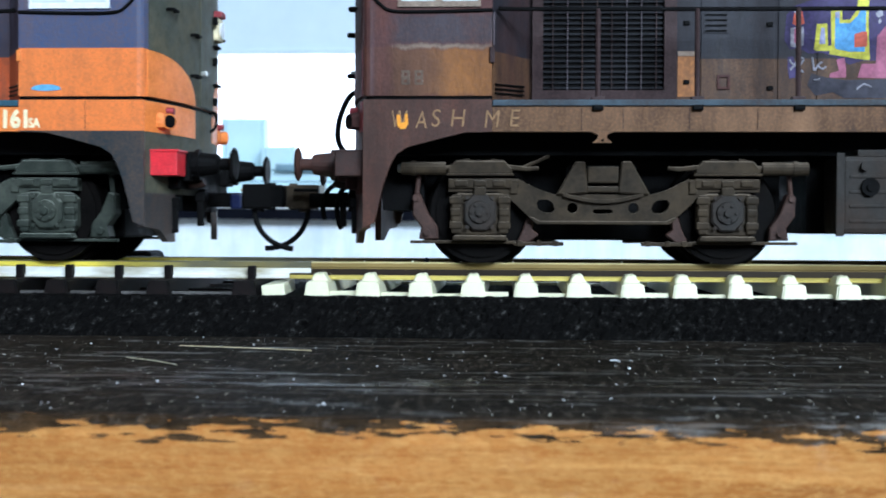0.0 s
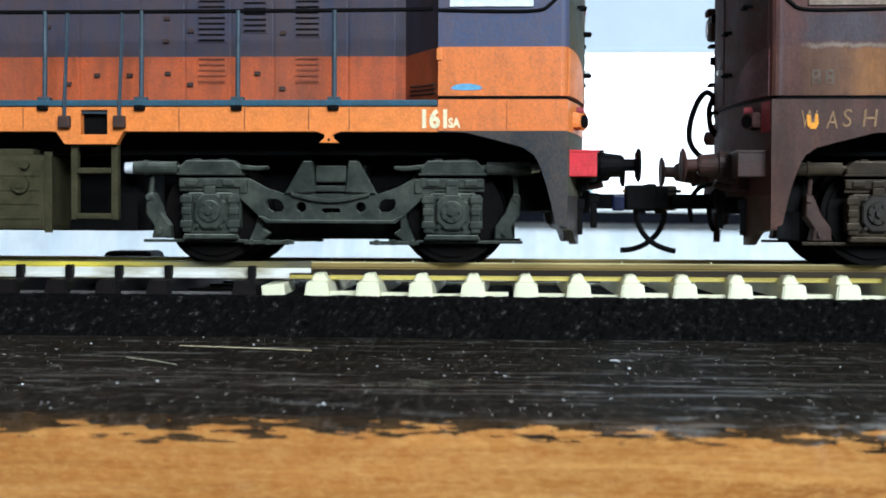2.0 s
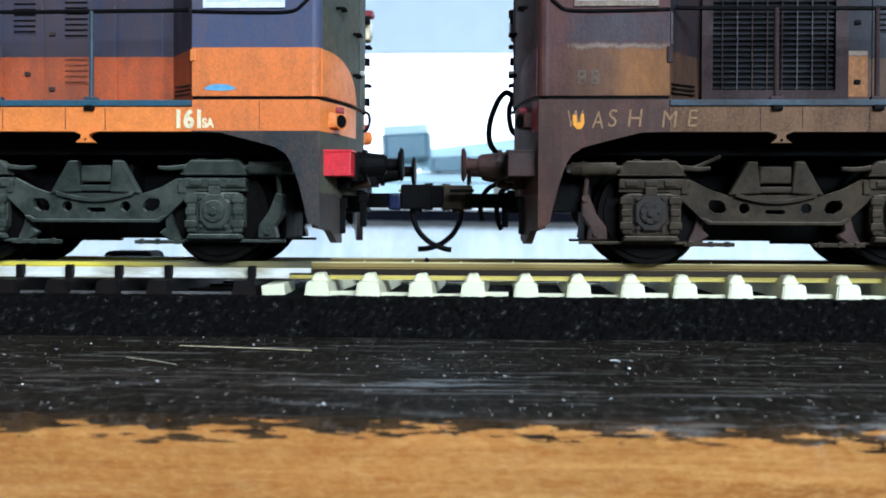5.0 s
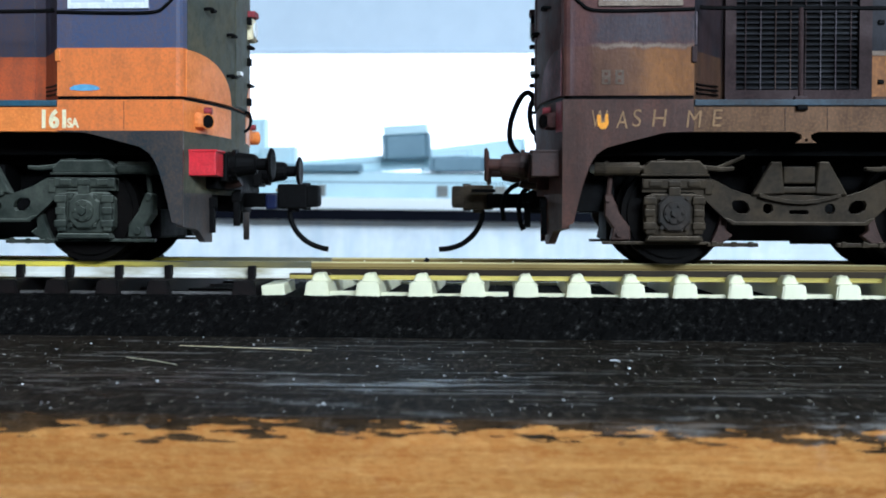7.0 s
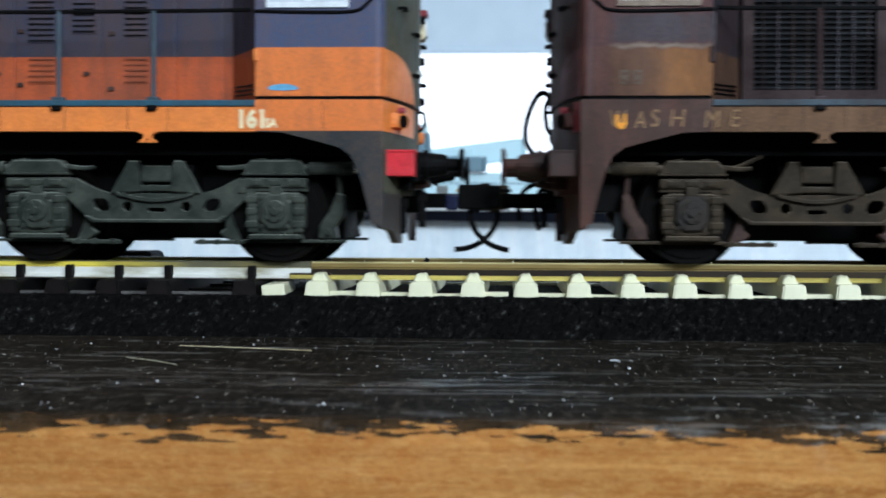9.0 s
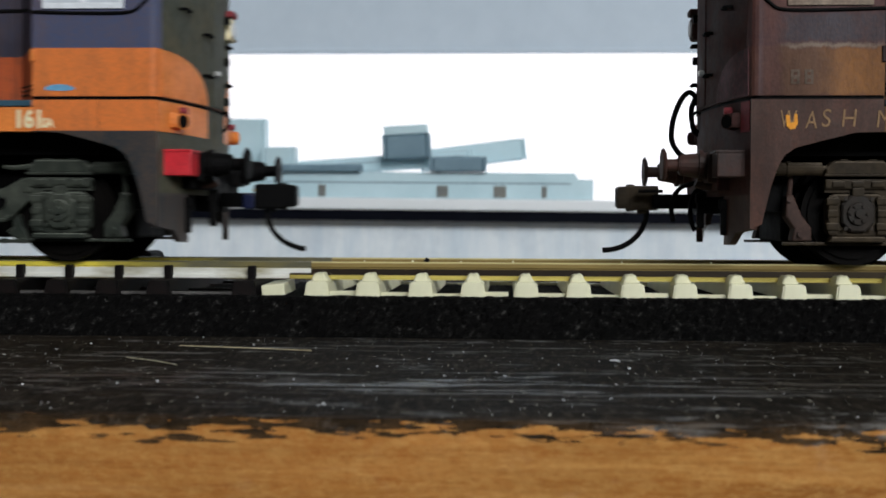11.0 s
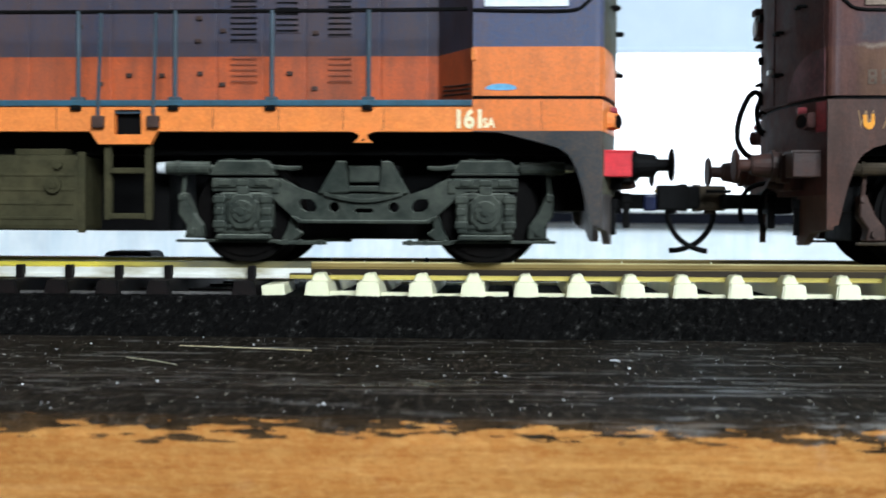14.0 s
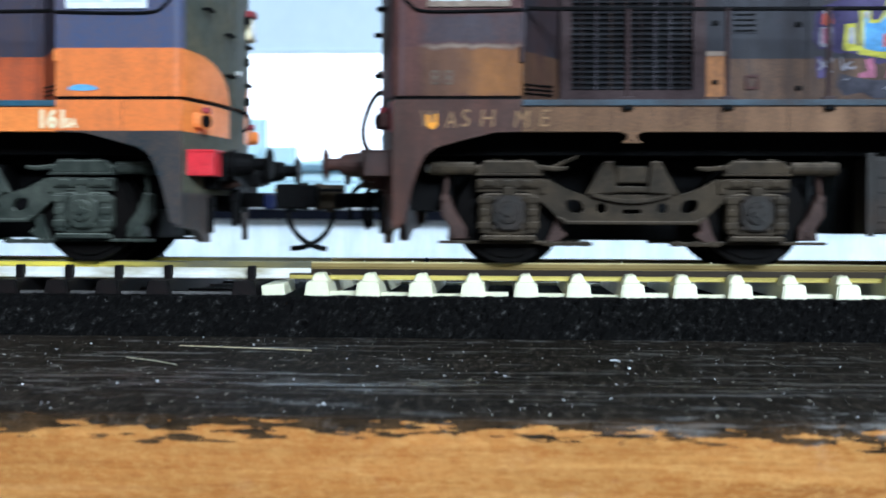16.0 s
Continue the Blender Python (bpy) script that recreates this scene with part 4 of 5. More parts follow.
def half_cab(loco, s, key, flip):
    """A full-width cab with a bowed end; flip builds it at the far end."""
    body, end = MAT[key + "_cab"], MAT[key + "_end"]

    def F(u):
        return LENGTH - u if flip else u
    bow = [-16.9 + 33.8 * k / 18 for k in range(19)]
    ring = [(14.6, -17.8), (0.9, -17.8), (0.5, -17.7), (0.2, -17.45)] + [(u_end(y), y) for y in bow] + [(0.2, 17.45), (0.5, 17.7), (0.9, 17.8), (14.6, 17.8)]
    cab = part("cab", plan(bmesh.new(), [(F(a), b) for a, b in ring], 18.95, 38.5), body, loco, "full-width cab with a bowed end", s)
    roof = bmesh.new()
    arc = [(17.8 * math.cos(math.pi * k / 12), 38.5 + 7.0 * math.sin(math.pi * k / 12)) for k in range(13)]
    a = [roof.verts.new((F(0.0), y, z)) for y, z in arc]
    b = [roof.verts.new((F(14.6), y, z)) for y, z in arc]
    roof.faces.new(a), roof.faces.new(b)
    for i in range(13):
        j = (i + 1) % 13
        roof.faces.new((a[i], a[j], b[j], b[i]))
    part("cab_roof", roof, body, loco, "", s)
    part("cab_joint", plan(bmesh.new(), [(F(a + 0.25 if a < 14 else a), bb * 0.985) for a, bb in ring], 18.5, 18.96), MAT["black"], loco, "dark joint line under the cab", s)
    skirt = [(14.6, 18.55), (0.12, 18.55), (0.12, 4.15), (1.4, 4.7), (1.9, 6.9), (2.4, 8.9), (3.0, 10.7), (3.4, 11.6), (3.9, 12.4), (5.1, 13.2), (8.3, 14.05), (11.5, 14.85), (14.6, 14.95)]
    for sg in (-1, 1):
        part("skirt", slab(bmesh.new(), [(F(a), z) for a, z in skirt], sg * 17.8, sg * 16.9), MAT[key + "_body"], loco, "side skirt curved over the bogie", s)
        part("plough", bowed(bmesh.new(), sg * 10.6, sg * 17.5, plough_foot, level(8.0), F, 0.0, 0.8), MAT[key + "_body"], loco, "rail guard curved round the corner", s)
    part("end_plate", bowed(bmesh.new(), -17.5, 17.5, level(8.0), level(18.54), F, 0.0, 1.2, 24), end, loco, "bowed end plate under the cab", s)
    part("end_face", bowed(bmesh.new(), -16.7, 16.7, level(19.0), level(38.4), F, 0.07, 0.2, 24), end, loco, "dirty bowed end face of the cab", s)
    return cab


def locomotive(key, s, label):
    loco = thing("diesel_locomotive", label, "locomotive", "model locomotives")

    def P(name, bm, material, lab="", smooth=False):
        return part(name, bm, MAT[material] if isinstance(material, str) else material, loco, lab, s, smooth)

    half_cab(loco, s, key, False)
    half_cab(loco, s, key, True)
    # frame, walkway, sills
    # fill blocks put black where the bogie recesses lie in shade
    P("underframe", boxes((1.6, LENGTH - 1.6, -12.5, 12.5, 12.6, 16.9), (51.4, 111.6, -9, 9, 3.6, 12.65), (1.6, 6.5, -10, 10, 6.2, 12.65), (LENGTH - 6.5, LENGTH - 1.6, -10, 10, 6.2, 12.65)), "black", "underframe, its black deepened for the recess shade")
    P("walkway", boxes((14.7, LENGTH - 14.7, -17.4, 17.4, 17.0, 17.8)), key + "_post", "walkway along the hood")
    for sg in (-1, 1):
        y0, y1 = sg * 17.75, sg * 16.6
        notch = [(50.4, 14.95), (51.2, 13.5), (57.2, 13.5), (58.2, 14.95)] if key == "orange" else []
        P("sill", slab(bmesh.new(), [(14.65, 14.95)] + notch + [(148.3, 14.95), (148.3, 17.72), (14.65, 17.72)], y0, y1,
                       [rect(53.8, 16.0, 3.1, 2.8)] if notch else []), key + "_sill", "orange side sill" if key == "orange" else "dirty tan side sill")
        P("walkway_edge", boxes((14.65, 148.3, min(sg * 18.0, y1), max(sg * 18.0, y1), 17.8, 18.5), bevel=0.12), key + "_blue", "blue walkway edge strip")
        um = 26.9
        P("sill_bracket", slab(bmesh.new(), [(um - 1.3, 14.93), (um - 0.5, 14.6), (um - 0.5, 14.2), (um - 1.1, 13.7), (um + 1.1, 13.7), (um + 0.5, 14.2), (um + 0.5, 14.6), (um + 1.3, 14.93)],
                               sg * 17.9, sg * 17.0, [disc(um - 0.0, 14.0, 0.18, 6)]), key + "_sill")
        # hand rail on posts
        bm = wire(bmesh.new(), [(15.5, sg * 17.0, 28.9), (20, sg * 17.0, 28.7), (60, sg * 17.0, 28.6), (LENGTH - 16, sg * 17.0, 28.7)], 0.24, 6)
        P("handrail", bm, "black", "thin handrail along the walkway")
        for u in POSTS:
            bm = rod(bmesh.new(), (u, sg * 17.2, 17.9), (u, sg * 17.0, 28.7), 0.29, 8)
            box(bm, u - 0.75, u + 0.75, sg * 17.2 - 0.5, sg * 17.2 + 0.5, 17.7, 18.9, 0.15)
            P("railing_post", bm, key + "_post")
            P("post_foot", boxes((u - 0.6, u + 0.6, sg * 17.75 - 0.5, sg * 17.75 + 0.5, 17.3, 17.9), bevel=0.15), "black")
        # access ladder, on the cleaner engine only
        if key == "orange":
            ladder = P("ladder", boxes((51.3, 52.1, sg * 16.4 - 0.5, sg * 16.4 + 0.5, 4.9, 13.4), (56.0, 56.8, sg * 16.4 - 0.5, sg * 16.4 + 0.5, 4.9, 13.4),
                                       (51.3, 56.8, sg * 16.4 - 0.5, sg * 16.4 + 0.5, 13.35, 13.9), bevel=0.1), key + "_tank", "dusty access ladder")
            for zz in (5.0, 10.2):
                part("rung", boxes((52.0, 56.1, sg * 16.4 - 0.8, sg * 16.4 + 0.8, zz, zz + 0.65), bevel=0.12), MAT[key + "_tank"], ladder, "", s)
            # black box fills the step opening in place of its shade
            P("step_recess_shade", boxes((52.0, 55.8, sg * 16.5, sg * 15.5, 14.2, 17.5)), "black")
            for u in (50.75, 57.1):
                P("ladder_rail", wire(bmesh.new(), [(u, sg * 18.0, 15.6), (u, sg * 18.1, 18), (u, sg * 17.4, 24), (u, sg * 17.0, 28.6)], 0.22, 6), key + "_post")
                P("rail_socket", boxes((u - 0.7, u + 0.7, sg * 18.1 - 0.4, sg * 18.1 + 0.4, 15.3, 16.7), bevel=0.2), "rust")
    # hood, with the slanted faces behind the cab
    ring = [(14.65, -17.3), (18.9, -9.8), (LENGTH - 18.9, -9.8), (LENGTH - 14.65, -17.3), (LENGTH - 14.65, 17.3), (LENGTH - 18.9, 9.8), (18.9, 9.8), (14.65, 17.3)]
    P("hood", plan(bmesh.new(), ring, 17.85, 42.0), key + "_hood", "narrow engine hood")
    # battery boxes and tank
    t0 = 59.7 if key == "orange" else 53.5
    for sg in (-1, 1):
        lo, hi = min(sg * 16.2, sg * 5), max(sg * 16.2, sg * 5)
        tank = P("fuel_tank", boxes((t0, 104, lo, hi, 3.7, 12.4), bevel=0.6), key + "_tank", "dull fuel tank")
        for zz in (4.9, 6.6, 8.2, 9.9):
            part("tank_rib", boxes((t0 + 1, 103, sg * 16.2 - 0.13, sg * 16.2 + 0.13, zz, zz + 0.35), bevel=0.08), MAT[key + "_tank"], tank, "", s)
        part("tank_lid", boxes((t0 + 2, t0 + 8, sg * 14.5 - 1.2, sg * 14.5 + 1.2, 12.3, 13.1), bevel=0.15), MAT[key + "_tank"], tank, "", s)
        bm = rod(bmesh.new(), (t0 + 3.2, sg * 16.0, 8.9), (t0 + 3.2, sg * 16.7, 8.9), 1.0, 18)
        rod(bm, (t0 + 3.2, sg * 16.6, 8.9), (t0 + 3.2, sg * 16.9, 8.9), 0.45, 12)
        part("tank_gauge", bm, MAT["black" if key == "dark" else key + "_tank"], tank, "", s)
        part("filler_cap", rod(bmesh.new(), (t0 + 2.6, sg * 16.0, 11.2), (t0 + 2.6, sg * 16.8, 11.2), 0.5, 12), MAT[key + "_tank"], tank, "", s)
        part("tank_flange", boxes((t0 - 0.5, t0 + 0.4, sg * 16.2 - 0.2, sg * 16.2 + 0.2, 3.4, 12.7), bevel=0.1), MAT[key + "_tank"], tank, "", s)
    # bogies
    wheels = []
    for uc in (27.4, LENGTH - 27.4):
        wheels += bogie(loco, uc, s, key)[1]
    # buffer beam, buffers, coupler
    for sg in (-1, 1):
        lo, hi = min(sg * 16.3, sg * 12.5), max(sg * 16.3, sg * 12.5)
        bm = boxes((-3.3, 0.1, lo, hi, 10.0, 12.9), bevel=0.15)
        box(bm, -3.5, -0.1, lo - 0.12, hi + 0.12, 12.75, 13.0, 0.05)
        P("beam_end", bm, key + "_beam", "red painted end of the buffer beam" if key == "orange" else "grimy brown end of the buffer beam")
    P("buffer_beam", boxes((-2.6, 0.2, -12.28, 12.28, 8.6, 12.9), bevel=0.2), "black" if key == "orange" else "dark_end")
    for yb in (-10.0, 10.0):
        bm = boxes((-3.6, -2.5, yb - 1.9, yb + 1.9, 9.5, 12.9), bevel=0.2)
        rod(bm, (-3.3, yb, 11.5), (-6.6, yb, 11.6), 1.65, 18, 1.2)
        rod(bm, (-4.0, yb, 11.52), (-4.5, yb, 11.53), 1.85, 18)
        rod(bm, (-6.5, yb, 11.6), (-8.3, yb, 11.6), 0.72, 14)
        rod(bm, (-6.5, yb, 11.6), (-6.8, yb, 11.6), 1.05, 14)
        for k in range(4):
            w = math.pi / 4 + k * math.pi / 2
            rod(bm, (-3.5, yb + 1.5 * math.cos(w), 11.2 + 1.4 * math.sin(w)), (-3.9, yb + 1.5 * math.cos(w), 11.2 + 1.4 * math.sin(w)), 0.22, 6)
        buffer = P("buffer", bm, "black" if key == "orange" else "dark_beam", "buffer with its stock")
        head = rod(bmesh.new(), (-8.2, yb, 11.6), (-8.5, yb, 11.6), 1.5, 24, 2.05)
        rod(head, (-8.5, yb, 11.6), (-8.75, yb, 11.6), 2.05, 24, 1.8)
        part("buffer_head", head, MAT["black" if key == "orange" else "dark_beam"], buffer, "", s)
    P("valve_pipe", wire(bmesh.new(), [(-0.5, -8, 9.2), (-3.5, -8.2, 9.3), (-4.5, -8.3, 9.6)], 0.55, 8), "rust")
    yk = -1.3 if key == "orange" else 1.3
    bm = boxes((-8.6, -1.0, -1.6, 1.6, 6.6, 8.4), bevel=0.2)
    box(bm, -3.4, -0.4, -3.2, 3.2, 6.0, 8.8, 0.2)
    P("coupler_pocket", bm, "black", "coupler shank in its pocket")
    bm = boxes((-11.6, -7.8, yk - 1.2, yk + 1.2, 6.4, 9.5), (-13.0, -11.4, yk - 1.2, yk - 0.1, 6.6, 9.4), (-13.1, -12.3, yk - 0.9, yk + 1.1, 6.8, 9.3), bevel=0.25)
    rod(bm, (-11.2, yk + 0.8, 6.3), (-11.2, yk + 0.8, 9.7), 0.55, 10)
    rod(bm, (-9.7, yk, 6.0), (-9.7, yk, 6.6), 0.7, 10)
    P("coupler_head", bm, "black" if key == "orange" else "dark_bogie", "knuckle coupler head")
    P("coupler_spring", boxes((-10.5, -7.5, -1.9, -0.9, 8.55, 8.95), bevel=0.1), "brass" if key == "orange" else "black")
    P("trip_pin", wire(bmesh.new(), [(-9.2, yk, 6.6), (-9.3, yk, 5.2), (-10.1, yk, 3.5), (-11.5, yk, 2.2), (-13.2, yk, 1.5), (-14.1 if key == "orange" else -14.7, yk, 1.35)], 0.34, 8), "black", "curved magnetic trip pin")
    if key == "orange":
        P("coupler_clip", boxes((-7.8, -6.2, -2.0, -0.8, 6.3, 8.3), bevel=0.3), "blue_wire")
    for u, y, z in ((-3.6, -6.5, 4.2), (-1.6, -11, 3.4)):
        P("air_hose_stub", boxes((u - 0.4, u + 0.4, y - 0.4, y + 0.4, z, z + 4.2), (u - 0.6, u + 0.6, y - 0.5, y + 0.5, z + 3.0, z + 4.2), bevel=0.15), "black")
    # end lamps
    for sg in (-1, 1):
        bm = boxes((-1.6, 0.1, sg * 13.6 - 1.6, sg * 13.6 + 1.6, 15.5, 17.4), bevel=0.6)
        rod(bm, (-0.9, sg * 13.5, 16.35), (-1.9, sg * 14.3, 16.35), 0.98, 18, 0.92)
        lamp = P("end_lamp", bm, key + "_sill" if key == "orange" else "dark_end", "rounded end lamp housing")
        part("lamp_lens", rod(bmesh.new(), (-1.8, sg * 14.22, 16.35), (-1.98, sg * 14.36, 16.35), 0.76, 16), MAT["black"], lamp, "dark round lens", s)
        red = rod(bmesh.new(), (-0.6, sg * 12.6, 17.7), (-2.0, sg * 12.6, 17.7), 0.5, 12, 0.4)
        part("marker_lamp", red, MAT["faded_red"], lamp, "small red marker lamp", s)
        for yg, heights in ((12.0, (29.6,)), (5.2, (22.6, 27.6))):
            for zz in heights:
                u0 = u_end(yg)
                P("grab_iron", wire(bmesh.new(), [(u0 + 0.2, sg * (yg - 0.8), zz), (u0 - 0.75, sg * (yg - 0.8), zz), (u0 - 0.8, sg * yg, zz - 0.1), (u0 - 0.75, sg * (yg + 0.8), zz), (u0 + 0.2, sg * (yg + 0.8), zz)], 0.2, 6), "black")
    # middle door of the end, with its catch and hinges
    door = P("end_door", bowed(bmesh.new(), -2.6, 4.4, level(19.2), level(36.0), lambda u: u, 0.2, 0.1, 6), key + "_end", "narrow door in the cab end")
    for zz in (20.4, 25.6, 31.0):
        part("door_hinge", boxes((-3.1, -2.5, 4.1, 4.9, zz - 0.5, zz + 0.5), bevel=0.12), MAT["black"], door, "", s)
    part("door_catch", boxes((-3.3, -2.6, -2.4, -1.5, 23.0, 23.6), bevel=0.12), MAT["steel"], door, "", s)
    P("jumper_cable", wire(bmesh.new(), [(-2.2, 3.6, 18.9), (-2.9, 3.6, 18.9), (-3.2, 3.5, 18.2), (-3.1, 3.4, 17.2), (-2.7, 3.3, 16.6), (-2.0, 3.2, 16.4)], 0.2, 6), "black", "short black jumper cable")
    lampbox = P("headlamp", boxes((-3.0, -1.7, 5.4, 8.8, 28.6, 31.7), bevel=0.5), "cream" if key == "orange" else "dark_end", "pale headlamp housing" if key == "orange" else "grimy headlamp housing")
    part("lamp_lens", rod(bmesh.new(), (-2.95, 7.1, 30.1), (-3.2, 7.1, 30.1), 1.1, 16), MAT["white"], lampbox, "", s)
    part("lamp_hood", boxes((-3.3, -1.9, 5.8, 8.4, 31.75, 32.6), bevel=0.25), MAT["faded_red" if key == "orange" else "dark_end"], lampbox, "", s)
    # cab side window with a pale frame and a gutter line under it
    for sg in (-1, 1):
        y0, y1 = sg * 18.05, sg * 17.5
        P("window_frame", slab(bmesh.new(), [(4.0, 28.85), (13.3, 28.85), (13.3, 36), (4.0, 36)], y0, y1, [rect(6.3, 32.6, 3.8, 6.2), rect(11.0, 32.6, 4.0, 6.2)]), "white" if key == "orange" else "patch_line", "pale cab window frame")
        P("window_pane", boxes((4.1, 13.2, min(sg * 17.9, y1), max(sg * 17.9, y1), 29.0, 35.8)), "glass")
        P("gutter", wire(bmesh.new(), [(0.9, sg * 17.9, 30.4), (2.0, sg * 17.9, 29.2), (3.6, sg * 17.9, 28.4), (9, sg * 17.9, 28.35), (14.6, sg * 17.9, 28.5)], 0.2, 6), "black")
    return loco, wheels


loco_a, wheels_a = locomotive("orange", -1.0, "orange and slate blue model diesel locomotive standing on the track")
loco_b, wheels_b = locomotive("dark", 1.0, "heavily weathered brown model diesel locomotive with graffiti")


def on_side(u, y, z, s):
    return Matrix.Translation((s * u * 0.001, y * 0.001, z * 0.001)) @ pose(0, 0, 0, 90, 0, 0)


lettering("fleet_number", "161", 2.75, on_side(16.75, -17.82, 15.42, -1) @ Matrix.Diagonal((0.86, 1, 1, 1)), MAT["cream"], loco_a, label="cream painted number", bold=0.12)
lettering("fleet_letters", "SA", 1.45, on_side(13.45, -17.82, 15.42, -1) @ Matrix.Diagonal((0.8, 1, 1, 1)), MAT["cream"], loco_a, label="small cream letters", bold=0.06)
_pts = [(11.4 + 1.75 * math.cos(a), 19.75 + (0.55 * math.sin(a) if math.sin(a) > 0 else 0.2 * math.sin(a))) for a in [2 * math.pi * k / 20 for k in range(20)]]
part("emblem", slab(bmesh.new(), _pts, -17.86, -17.7), MAT["logo"], loco_a, "small light blue emblem", -1)
for u, wd, mt, dz, wide in ((3.2, "W", "chalk", 0.0, 0.62), (6.0, "A", "chalk", -0.1, 0.7), (7.7, "S", "chalk", 0.1, 0.85), (9.8, "H", "chalk", 0.1, 0.9), (13.6, "M", "chalk", 0.0, 0.85), (16.4, "E", "chalk", 0.1, 0.9)):
    lettering("scrawled_letter", wd, 2.8, on_side(u, -17.84, 15.4 + dz, 1) @ Matrix.Diagonal((wide, 1, 1, 1)), MAT[mt], loco_b, shear=0.12, bold=-0.01)

part("paint_blob", slab(bmesh.new(), [(3.9, 16.8), (4.0, 15.6), (4.4, 15.2), (4.9, 15.25), (5.2, 15.8), (5.15, 16.9), (4.85, 16.9), (4.8, 16.0), (4.4, 15.9), (4.3, 16.8)], -17.9, -17.7), MAT["yellow"], loco_b, "bright yellow paint in the first letter", 1)
for _l, _k, _s in ((loco_a, "rust", -1), (loco_b, "black", 1)):
    for _z in (19.3, 19.8, 20.3):
        for _sg in (-1, 1):
            part("vent_bar", wire(bmesh.new(), [(15.0, _sg * 17.0, _z), (16.5, _sg * 14.0, _z + 0.15), (18.2, _sg * 11.5, _z + 0.3)], 0.14, 5), MAT[_k], _l, "", _s)

for _l, _s in ((loco_a, -1), (loco_b, 1)):
    for _u, _z0, _z1 in ((6.9, 15.2, 18.4), (24.6, 15.1, 17.6), (29.2, 15.1, 17.6), (36.5, 15.1, 17.6), (44.0, 15.1, 17.6), (62.0, 15.1, 17.6)):
        for _sg in (-1, 1):
            part("panel_seam", boxes((_u - 0.03, _u + 0.03, _sg * 17.79 - 0.03, _sg * 17.79 + 0.03, _z0, _z1)), MAT["rust"], _l, "", _s)

# painted stripes that run round the bowed ends
def bow_top(y):
    return 19.06 + 5.25 * math.sqrt(max(0.0, 1 - ((17.0 - abs(y)) / 12.6) ** 2.2))


def bow_top_short(y):
    return 19.06 + 5.25 * math.sqrt(max(0.0, 1 - ((17.0 - abs(y)) / 9.2) ** 2.2))


for sg in (-1, 1):
    part("stripe_bow", bowed(bmesh.new(), sg * 17.0, sg * 4.42, level(19.02), bow_top, lambda u: u, 0.12, 0.0, 22), MAT["orange_sill"], loco_a, "orange stripe bowed round the end", -1)
    part("end_band", bowed(bmesh.new(), sg * 17.45, sg * 4.4, level(15.0), level(18.5), lambda u: u, 0.06, 0.0), MAT["orange_sill"], loco_a, "orange band round the end plate", -1)
    part("stripe_bow", bowed(bmesh.new(), sg * 17.0, sg * 7.85, level(19.02), bow_top_short, lambda u: u, 0.12, 0.0, 22), MAT["smear_red"], loco_b, "worn dark red stripe bowed round the end", 1)
    part("red_strip", bowed(bmesh.new(), sg * 17.3, sg * 15.3, level(15.0), level(18.4), lambda u: u, 0.08, 0.0, 4), MAT["faded_red"], loco_b, "faded red strip at the corner", 1)


# ---- doors, louvres and grilles on the hoods ----
def louvre(loco, s, key, u, z, w, n, step=0.66):
    for sg in (-1, 1):
        v = part("louvre", boxes((u - w / 2, u + w / 2, sg * 9.95 - 0.12, sg * 9.95 + 0.12, z - 0.1, z + n * step)), MAT[key + "_hood"], loco, "", s)
        for k in range(n):
            zz = z + k * step + 0.1
            # dark bars draw the shade line under each louvre blade
            part("slat_shade", boxes((u - w / 2 + 0.15, u + w / 2 - 0.15, sg * 10.15 - 0.08, sg * 10.15 + 0.08, zz, zz + 0.15)), MAT["hood_slat_shaded" if key == "orange" and z < 24 else "black"], v, "", s)


def hood_door(loco, s, key, u0, u1, z0=18.9, z1=40.0, handle=None):
    for sg in (-1, 1):
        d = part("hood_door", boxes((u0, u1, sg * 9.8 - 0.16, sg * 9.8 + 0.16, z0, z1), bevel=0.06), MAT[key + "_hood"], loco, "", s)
        for uu, zz in handle or []:
            part("door_catch", boxes((uu - 0.35, uu + 0.35, sg * 10.0 - 0.25, sg * 10.0 + 0.25, zz - 0.25, zz + 0.25), bevel=0.08), MAT["rust" if key == "orange" else "black"], d, "", s)


for u0, u1, hs in ((20.2, 25.6, []), (25.9, 34.5, [(33.6, 20.6), (33.5, 27.2)]), (34.8, 39.6, [(36.6, 22.4)]), (39.9, 45.2, [(44.7, 21.1), (44.6, 27.5)]),
                   (45.5, 50.6, [(47.4, 22.4), (47.6, 26.3), (47.5, 29.0)]), (50.9, 58.0, [(56.0, 22.2), (52.0, 22.2)]), (58.3, 68.0, [(59.5, 21.2), (62, 28)]), (68.3, 80.0, []), (80.3, 95, [])):
    hood_door(loco_a, -1, "orange", u0, u1, handle=hs)
for u, z, w, n in ((42.1, 26.2, 3.4, 9), (42.1, 21.3, 3.4, 5), (36.9, 27.3, 2.9, 8), (30.6, 26.8, 3.0, 8), (30.6, 21.3, 3.0, 5)):
    louvre(loco_a, -1, "orange", u, z, w, n)
for u0, u1, hs in ((36.0, 38.6, [(37.2, 21.3), (37.2, 28.2)]), (38.9, 47.4, [(46.9, 20.6), (46.8, 28)]), (47.8, 52.0, []), (52.3, 62.0, []), (62.3, 78, []), (78.3, 95, [])):
    hood_door(loco_b, 1, "dark", u0, u1, handle=hs)
louvre(loco_b, 1, "dark", 40.6, 27.1, 2.7, 5, 0.62)
